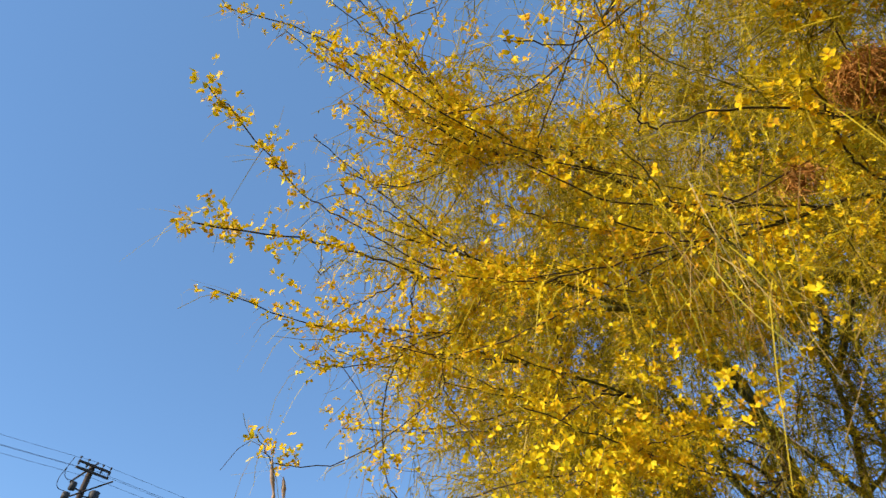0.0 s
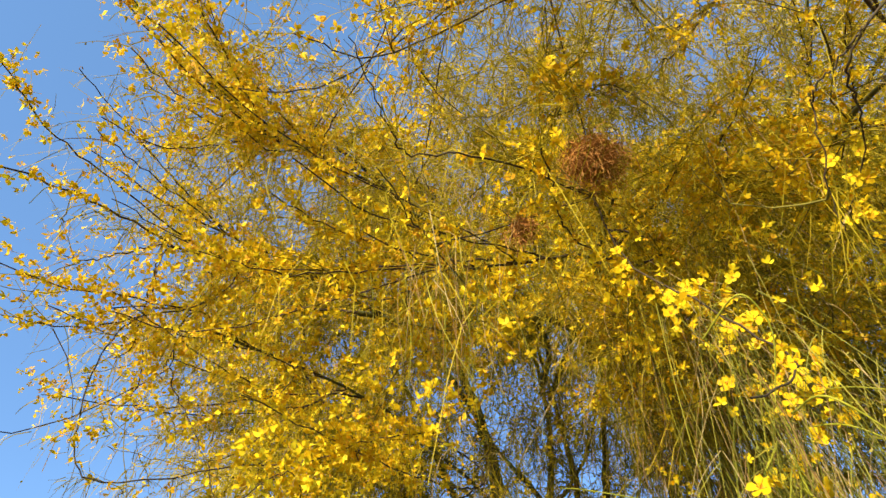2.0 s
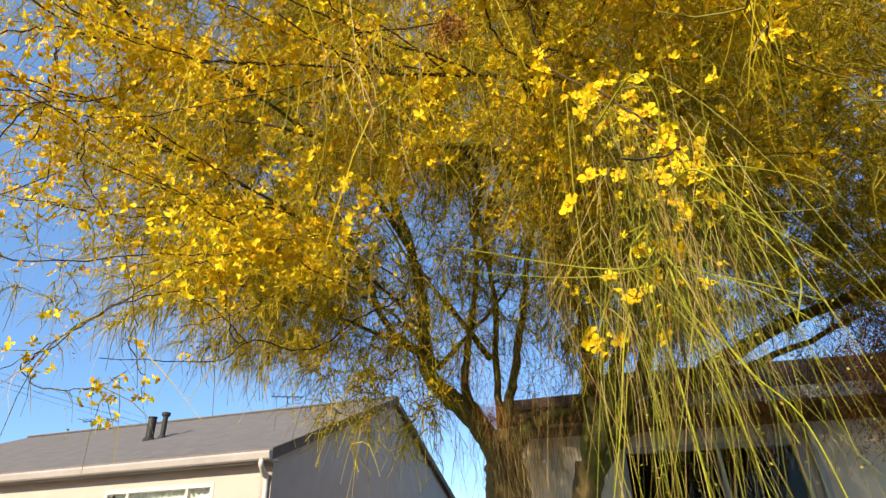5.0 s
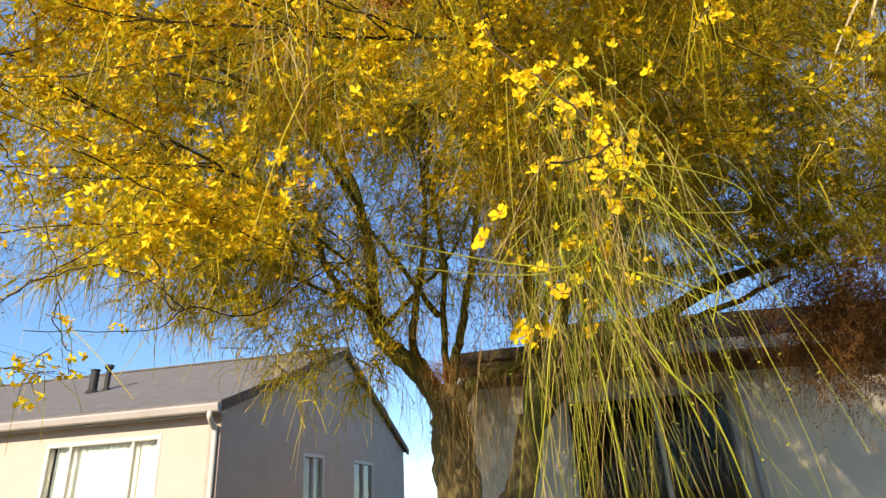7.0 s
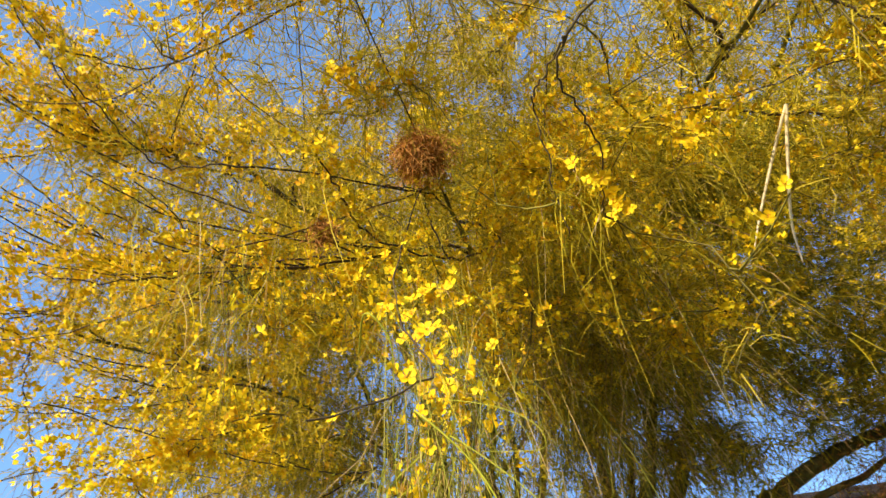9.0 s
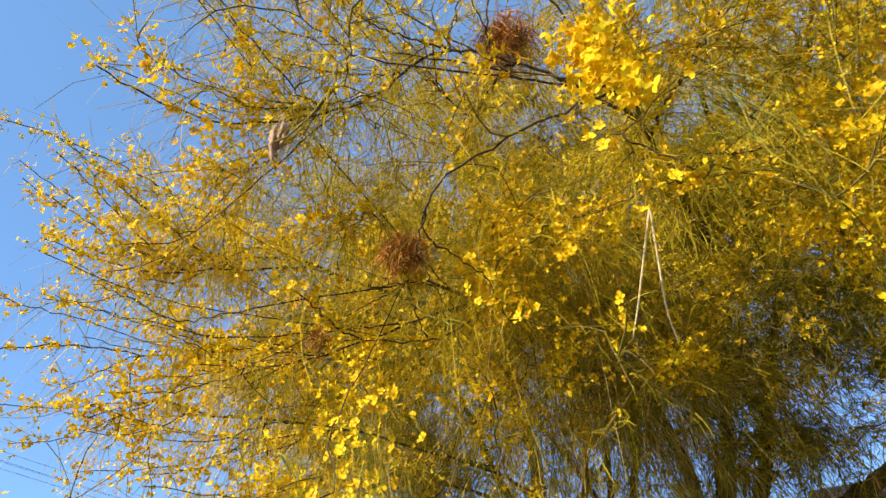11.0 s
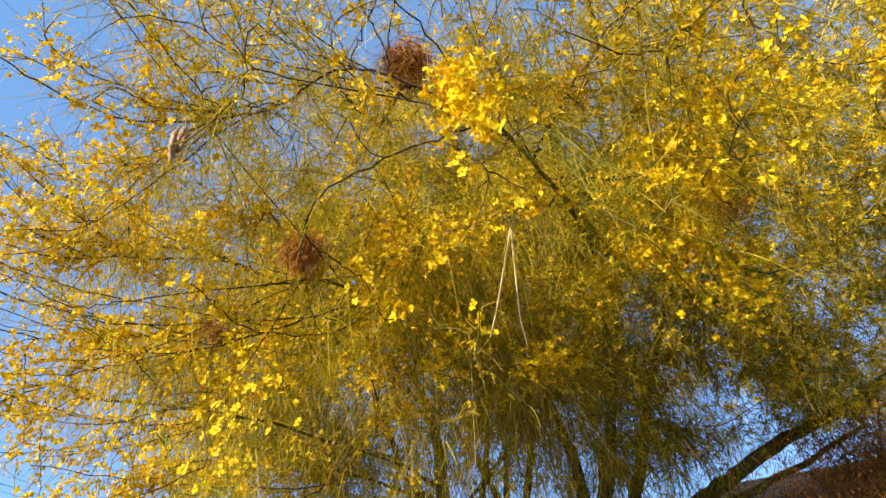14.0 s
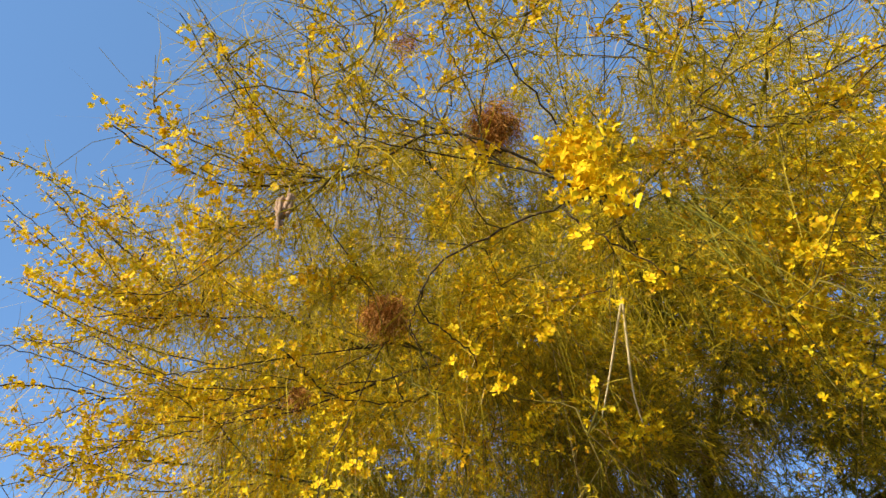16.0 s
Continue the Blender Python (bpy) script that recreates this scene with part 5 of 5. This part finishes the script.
for _ in range(12):
    v, f, m = fine_flower(rng)
    me = bpy.data.meshes.new("flower")
    me.from_pydata([tuple(map(float, a)) for a in v], [], f)
    me.materials.append(PETAL_ONE)
    me.materials.append(CENTRE)
    me.polygons.foreach_set("material_index", m)
    me.polygons.foreach_set("use_smooth", [True] * len(f))
    FLOWER_MESHES.append(me)


def single_flowers(places, grow):
    turns = facing(len(places), SUNWARD * 0.8 + np.array([0, -0.3, -0.1]))
    for p, r in zip(places, turns):
        ob = new("flower", FLOWER_MESHES[int(rng.integers(0, len(FLOWER_MESHES)))])
        s = grow * (0.85 + 0.3 * rng.random())
        ob.matrix_world = Matrix.Translation(p.tolist()) @ Matrix(r.tolist()).to_4x4() @ Matrix.Scale(float(s), 4)
        ob.parent = tree


single_flowers(single, 1.0)


# ---- the nearest hanging spray ----
def near_spray():
    stalks = (
        ([(0.12, 0.70, 2.13), (0.155, 0.624, 2.139), (0.18, 0.634, 2.115), (0.185, 0.654, 2.084), (0.172, 0.695, 2.027)], 0.0016),
        ([(0.19, 0.80, 2.02), (0.143, 0.764, 1.953), (0.161, 0.779, 1.899), (0.178, 0.799, 1.809), (0.187, 0.807, 1.70), (0.19, 0.81, 1.60)], 0.0019),
        ([(0.20, 0.80, 2.0), (0.19, 0.763, 1.918), (0.206, 0.775, 1.866), (0.252, 0.774, 1.801), (0.29, 0.774, 1.70)], 0.0019),
        ([(0.21, 0.79, 2.03), (0.244, 0.709, 1.993), (0.304, 0.705, 1.941), (0.349, 0.699, 1.893)], 0.0012),
        ([(0.20, 0.80, 1.97), (0.146, 0.714, 1.908), (0.064, 0.728, 1.923), (-0.066, 0.725, 1.957), (-0.099, 0.722, 1.962)], 0.0011),
        ([(0.19, 0.79, 1.98), (0.13, 0.70, 1.90), (0.05, 0.72, 1.905), (-0.08, 0.73, 1.93)], 0.0009),
        ([(0.19, 0.80, 1.96), (0.209, 0.756, 1.919), (0.275, 0.74, 1.889), (0.338, 0.719, 1.851)], 0.0012),
        ([(0.20, 0.80, 1.97), (0.22, 0.75, 1.915), (0.28, 0.735, 1.875), (0.33, 0.72, 1.82)], 0.0010),
        ([(0.22, 0.76, 2.06), (0.25, 0.686, 2.03), (0.308, 0.671, 2.005), (0.344, 0.663, 1.98), (0.358, 0.664, 1.959), (0.349, 0.675, 1.949), (0.28, 0.705, 1.968)], 0.0007),
        ([(0.20, 0.80, 1.98), (0.21, 0.79, 1.87), (0.24, 0.80, 1.75), (0.26, 0.81, 1.60)], 0.0012),
        ([(0.20, 0.74, 2.03), (0.214, 0.656, 2.007), (0.273, 0.668, 1.944), (0.306, 0.685, 1.875), (0.299, 0.709, 1.823)], 0.0016),
        ([(0.19, 0.80, 1.97), (0.186, 0.723, 1.904), (0.239, 0.745, 1.791), (0.287, 0.741, 1.722), (0.31, 0.74, 1.62)], 0.0015),
        ([(0.16, 0.80, 1.94), (0.12, 0.79, 1.84), (0.10, 0.80, 1.74), (0.07, 0.81, 1.62)], 0.0012),
    )
    for ctrl, r in stalks:
        v, q = tube(smooth_line(ctrl, 6), [r, r * 0.5], 6)
        mesh_object("leaf_stalk", v, q, LIME, tree, "long bright green arching leaf stalk")
    spine = smooth_line([(0.10, 1.05, 2.56), (0.17, 0.88, 2.32), (0.19, 0.77, 2.19), (0.235, 0.76, 2.06), (0.20, 0.80, 1.97), (0.155, 0.81, 1.91)], 12)
    heaps = {"fresh": Heap(), "dull": Heap(), "dry": Heap()}
    for sort, n, out, low, high in (("fresh", 45, 0.24, 0.14, 0.42), ("fresh", 60, 0.12, 0.2, 0.5), ("fresh", 70, 0.85, 0.05, 0.16), ("dull", 110, 0.18, 0.14, 0.45), ("dull", 90, 0.7, 0.06, 0.22), ("dry", 95, 0.2, 0.14, 0.42), ("dry", 60, 0.7, 0.05, 0.18)):
        low_end = 0.1 + 0.9 * rng.random(n) ** (0.55 if out < 0.5 else 0.9)
        o = spine[(low_end * (len(spine) - 1)).astype(int)] + rng.normal(size=(n, 3)) * 0.045
        way = rng.normal(size=(n, 3)) * out + np.array([0.02, 0.03, -0.55])
        way /= np.linalg.norm(way, axis=1)[:, None]
        length = low + (high - low) * rng.random(n) ** 1.3
        p, v, q = strands(o, way, length, 0.3 + 0.7 * rng.random(n), 0.0007 + 0.0009 * rng.random(n) ** 2, 9, 0.13)
        heaps[sort].add(v, q)
        if sort != "dry":
            heaps[sort].add(*leaflets(p[rng.random(n) < 0.4], 9, 0.0052))
    for sort, name, mat, label in (("dry", "dry_spray", DRY, "dry straw-coloured leaf threads hanging among the green"), ("dull", "leaf_spray", GREEN, "dull olive leaf threads of the hanging spray"), ("fresh", "leaf_spray", FRESH, "hanging spray of fresh green leaf threads")):
        ob = heaps[sort].make(name, mat, tree, label)
        ob["kind"] = "stuff"
    single_flowers(np.array([(0.017, 0.387, 1.809), (0.029, 0.367, 1.818)]), 0.62)
    tufts = np.array([(0.188, 0.761, 2.194), (0.17, 0.876, 2.315), (0.14, 0.85, 2.30), (0.11, 1.226, 2.709), (0.245, 0.743, 2.031), (0.229, 0.848, 2.06), (0.21, 0.72, 2.08), (0.153, 0.812, 1.89),
                      (0.223, 0.906, 2.23), (0.175, 0.799, 1.925), (0.13, 1.0, 2.42), (0.08, 0.95, 2.40), (0.25, 0.80, 2.12)])
    count = np.array([8, 9, 6, 9, 9, 7, 9, 7, 7, 7, 8, 6, 6])
    who = np.repeat(np.arange(len(tufts)), count)
    single_flowers(tufts[who] + rng.normal(size=(len(who), 3)) * 0.034, 0.9)
    flower_heap(tufts[np.repeat(np.arange(len(tufts)), 7)] + rng.normal(size=(7 * len(tufts), 3)) * 0.055, PETAL, "blossom", "small yellow flowers clustered along the hanging spray", SHAPES, 0.8)
    far_tufts = np.array([(0.64, 1.26, 2.80), (0.51, 1.14, 2.80), (0.35, 1.28, 2.78)])
    single_flowers(np.repeat(far_tufts, 3, axis=0) + rng.normal(size=(9, 3)) * 0.03, 0.9)


rng = np.random.default_rng(47)
near_spray()


def tuft(name, at, spread, count, way, low, high, droop, mat, label):
    """A loose tuft of leaf threads from one spot on a branch."""
    o = np.array(at) + rng.normal(size=(count, 3)) * np.array(spread)
    d = rng.normal(size=(count, 3)) * 0.22 + np.array(way)
    d /= np.linalg.norm(d, axis=1)[:, None]
    p, v, q = strands(o, d, low + (high - low) * rng.random(count), droop * (0.4 + 0.6 * rng.random(count)), 0.0013 + 0.001 * rng.random(count), 8)
    ob = big_mesh(name, v, q, mat, tree, label)
    ob["kind"] = "stuff"


tuft("leaf_tuft", (-0.26, 0.90, 2.52), (0.07, 0.06, 0.03), 45, (0, 0, -0.8), 0.14, 0.32, 0.7, DRY, "tuft of straw-coloured leaf threads hanging from a branch")
tuft("leaf_tuft", (-0.24, 0.92, 2.52), (0.08, 0.06, 0.03), 40, (0, 0, -0.8), 0.12, 0.28, 0.7, FRESH, "tuft of green leaf threads hanging from a branch")
tuft("leaf_tuft", (0.98, 0.54, 2.84), (0.04, 0.03, 0.03), 45, (0.05, 0.1, 0.9), 0.10, 0.24, 0.1, FRESH, "tuft of fresh upright leaf threads above a flower bunch")
tuft("leaf_tuft", (1.08, 0.60, 2.66), (0.05, 0.04, 0.03), 60, (0.4, 0.1, -0.5), 0.12, 0.28, 0.6, GREEN, "tuft of green leaf threads below a flower bunch")


# ---- dry tangles, pods and bare stalks caught in the crown ----
def tangle(at, size, count):
    """A ball of dry stalks lodged among the twigs."""
    n = count
    o = rng.normal(size=(n, 3)) * np.array([1.0, 0.8, 0.75]) * size * 0.40
    way = np.cross(o / size, rng.normal(size=(n, 3))) * 1.6 + rng.normal(size=(n, 3)) * 0.35
    way /= np.linalg.norm(way, axis=1)[:, None]
    p, v, q = strands(o, way, size * (0.4 + 0.7 * rng.random(n)), 0.2 + 0.6 * rng.random(n), 0.0015 + 0.0017 * rng.random(n))
    ob = big_mesh("dry_tangle", v, q, NEST)
    ob.matrix_world = pose(*at)
    tagged(ob, "tangled ball of dry reddish-brown stalks lodged among twigs", "dry tangle", group="dry tangles in the crown")


rng = np.random.default_rng(48)
for at, size, count in TANGLES:
    tangle(at, size, count)


def dry_mass(at, spread, count, leafy):
    """Dead brown foliage hanging on a limb."""
    o = np.array(at) + rng.normal(size=(count, 3)) * np.array(spread) * 0.5
    way = rng.normal(size=(count, 3)) * 0.8 + np.array([0, 0, -0.2])
    way /= np.linalg.norm(way, axis=1)[:, None]
    p, v, q = strands(o, way, 0.05 + 0.16 * rng.random(count), 0.3 + 0.6 * rng.random(count), 0.0015 + 0.002 * rng.random(count))
    heap = Heap()
    heap.add(v, q)
    if leafy:
        heap.add(*leaflets(p, leafy, 0.013))
    ob = heap.make("dead_foliage", DEAD, tree, "dead brown foliage hanging from a limb")
    ob["kind"] = "stuff"


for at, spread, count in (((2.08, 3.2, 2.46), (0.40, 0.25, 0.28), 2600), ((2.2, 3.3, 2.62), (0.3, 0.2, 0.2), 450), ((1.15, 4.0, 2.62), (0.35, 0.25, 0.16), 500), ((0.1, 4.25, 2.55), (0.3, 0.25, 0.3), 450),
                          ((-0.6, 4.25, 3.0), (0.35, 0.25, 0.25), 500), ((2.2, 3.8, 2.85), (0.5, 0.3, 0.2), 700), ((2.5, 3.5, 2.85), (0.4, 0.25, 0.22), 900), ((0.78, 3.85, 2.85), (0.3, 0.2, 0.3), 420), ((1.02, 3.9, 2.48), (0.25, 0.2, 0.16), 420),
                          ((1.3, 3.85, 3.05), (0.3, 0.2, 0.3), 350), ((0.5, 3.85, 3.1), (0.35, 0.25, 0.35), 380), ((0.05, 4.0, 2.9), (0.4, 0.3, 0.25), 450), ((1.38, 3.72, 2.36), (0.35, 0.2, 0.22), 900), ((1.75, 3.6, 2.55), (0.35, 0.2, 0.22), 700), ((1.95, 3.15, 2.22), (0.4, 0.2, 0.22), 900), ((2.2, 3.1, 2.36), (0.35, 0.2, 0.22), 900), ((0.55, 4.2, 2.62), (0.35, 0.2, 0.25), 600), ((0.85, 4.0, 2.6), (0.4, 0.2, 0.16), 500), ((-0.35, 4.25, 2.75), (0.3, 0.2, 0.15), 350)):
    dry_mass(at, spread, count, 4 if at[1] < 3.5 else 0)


o = np.array([0.06, 4.22, 2.42]) + rng.normal(size=(420, 3)) * np.array([0.24, 0.10, 0.12])
way = rng.normal(size=(420, 3)) * 0.12 + np.array([0, -0.05, -1.0])
p, v, q = strands(o, way / np.linalg.norm(way, axis=1)[:, None], 0.15 + 0.5 * rng.random(420), 0.1 + 0.3 * rng.random(420), 0.002 + 0.002 * rng.random(420))
ob = big_mesh("dry_straw", v, q, DRY, tree, "dry straw strands hanging down the trunk")
ob["kind"] = "stuff"


def hanging_bit(name, ctrl, radii, mat, label, category, sides=6):
    v, q = tube(smooth_line(ctrl, 6), radii, sides, 0.05)
    ob = mesh_object(name, v, q, mat)
    tagged(ob, label, category)


for ctrl in ([(0.93, 0.90, 2.66), (0.90, 0.94, 2.61), (0.84, 1.01, 2.50), (0.80, 1.04, 2.42)], [(0.93, 0.90, 2.66), (0.91, 0.97, 2.57), (0.89, 1.04, 2.47), (0.89, 1.08, 2.40)]):
    hanging_bit("bare_stalk", ctrl, [0.0036, 0.003, 0.0014], STRAW, "pale straw-coloured bare leaf stalk hanging from a twig", "leaf stalk")
for ctrl in ([(-1.385, 0.865, 2.31), (-1.388, 0.88, 2.27), (-1.39, 0.90, 2.23), (-1.39, 0.90, 2.20)], [(-1.37, 0.90, 2.27), (-1.372, 0.91, 2.25), (-1.375, 0.92, 2.22), (-1.38, 0.92, 2.20)]):
    hanging_bit("seed_pod", ctrl, [0.001, 0.004, 0.006, 0.003, 0.005, 0.001], POD, "dry pale brown seed pod hanging from a twig", "seed pod", 7)


def pod_bunch(at, count):
    """A bunch of dry, twisted, beaded pods on one stalk."""
    b = empty("pod_bunch", at)
    tagged(b, "bunch of dry pale brown twisted seed pods hanging from a branch", "seed pods")
    v, q = tube(smooth_line([(0, 0, 0.03), (0.004, 0.003, 0.0), (0, 0, -0.03)], 4), [0.0016], 5)
    mesh_object("stalk", v, q, POD, b)
    for k in range(count):
        a = k * 2.4
        out = np.array([math.cos(a), math.sin(a) * 0.7, 0])
        top = np.array([0, 0, -0.012 * (k % 3)])
        long = 0.075 + 0.05 * rng.random()
        t = np.linspace(0, 1, 13)[:, None]
        line = top + out * (0.004 + 0.020 * np.sin(t * 2.6 + 0.3 * k)) + np.array([-0.045, 0.02, -1.0]) * t * long + rng.normal(size=(13, 3)) * 0.0012
        beads = [0.0016] + [0.0048 + 0.0022 * (i % 3 == 1) for i in range(11)] + [0.0010]
        v, q = tube(line, beads, 7, 0.08)
        mesh_object("pod", v, q, POD, b)


pod_bunch((0.17, 0.43, 2.93), 7)
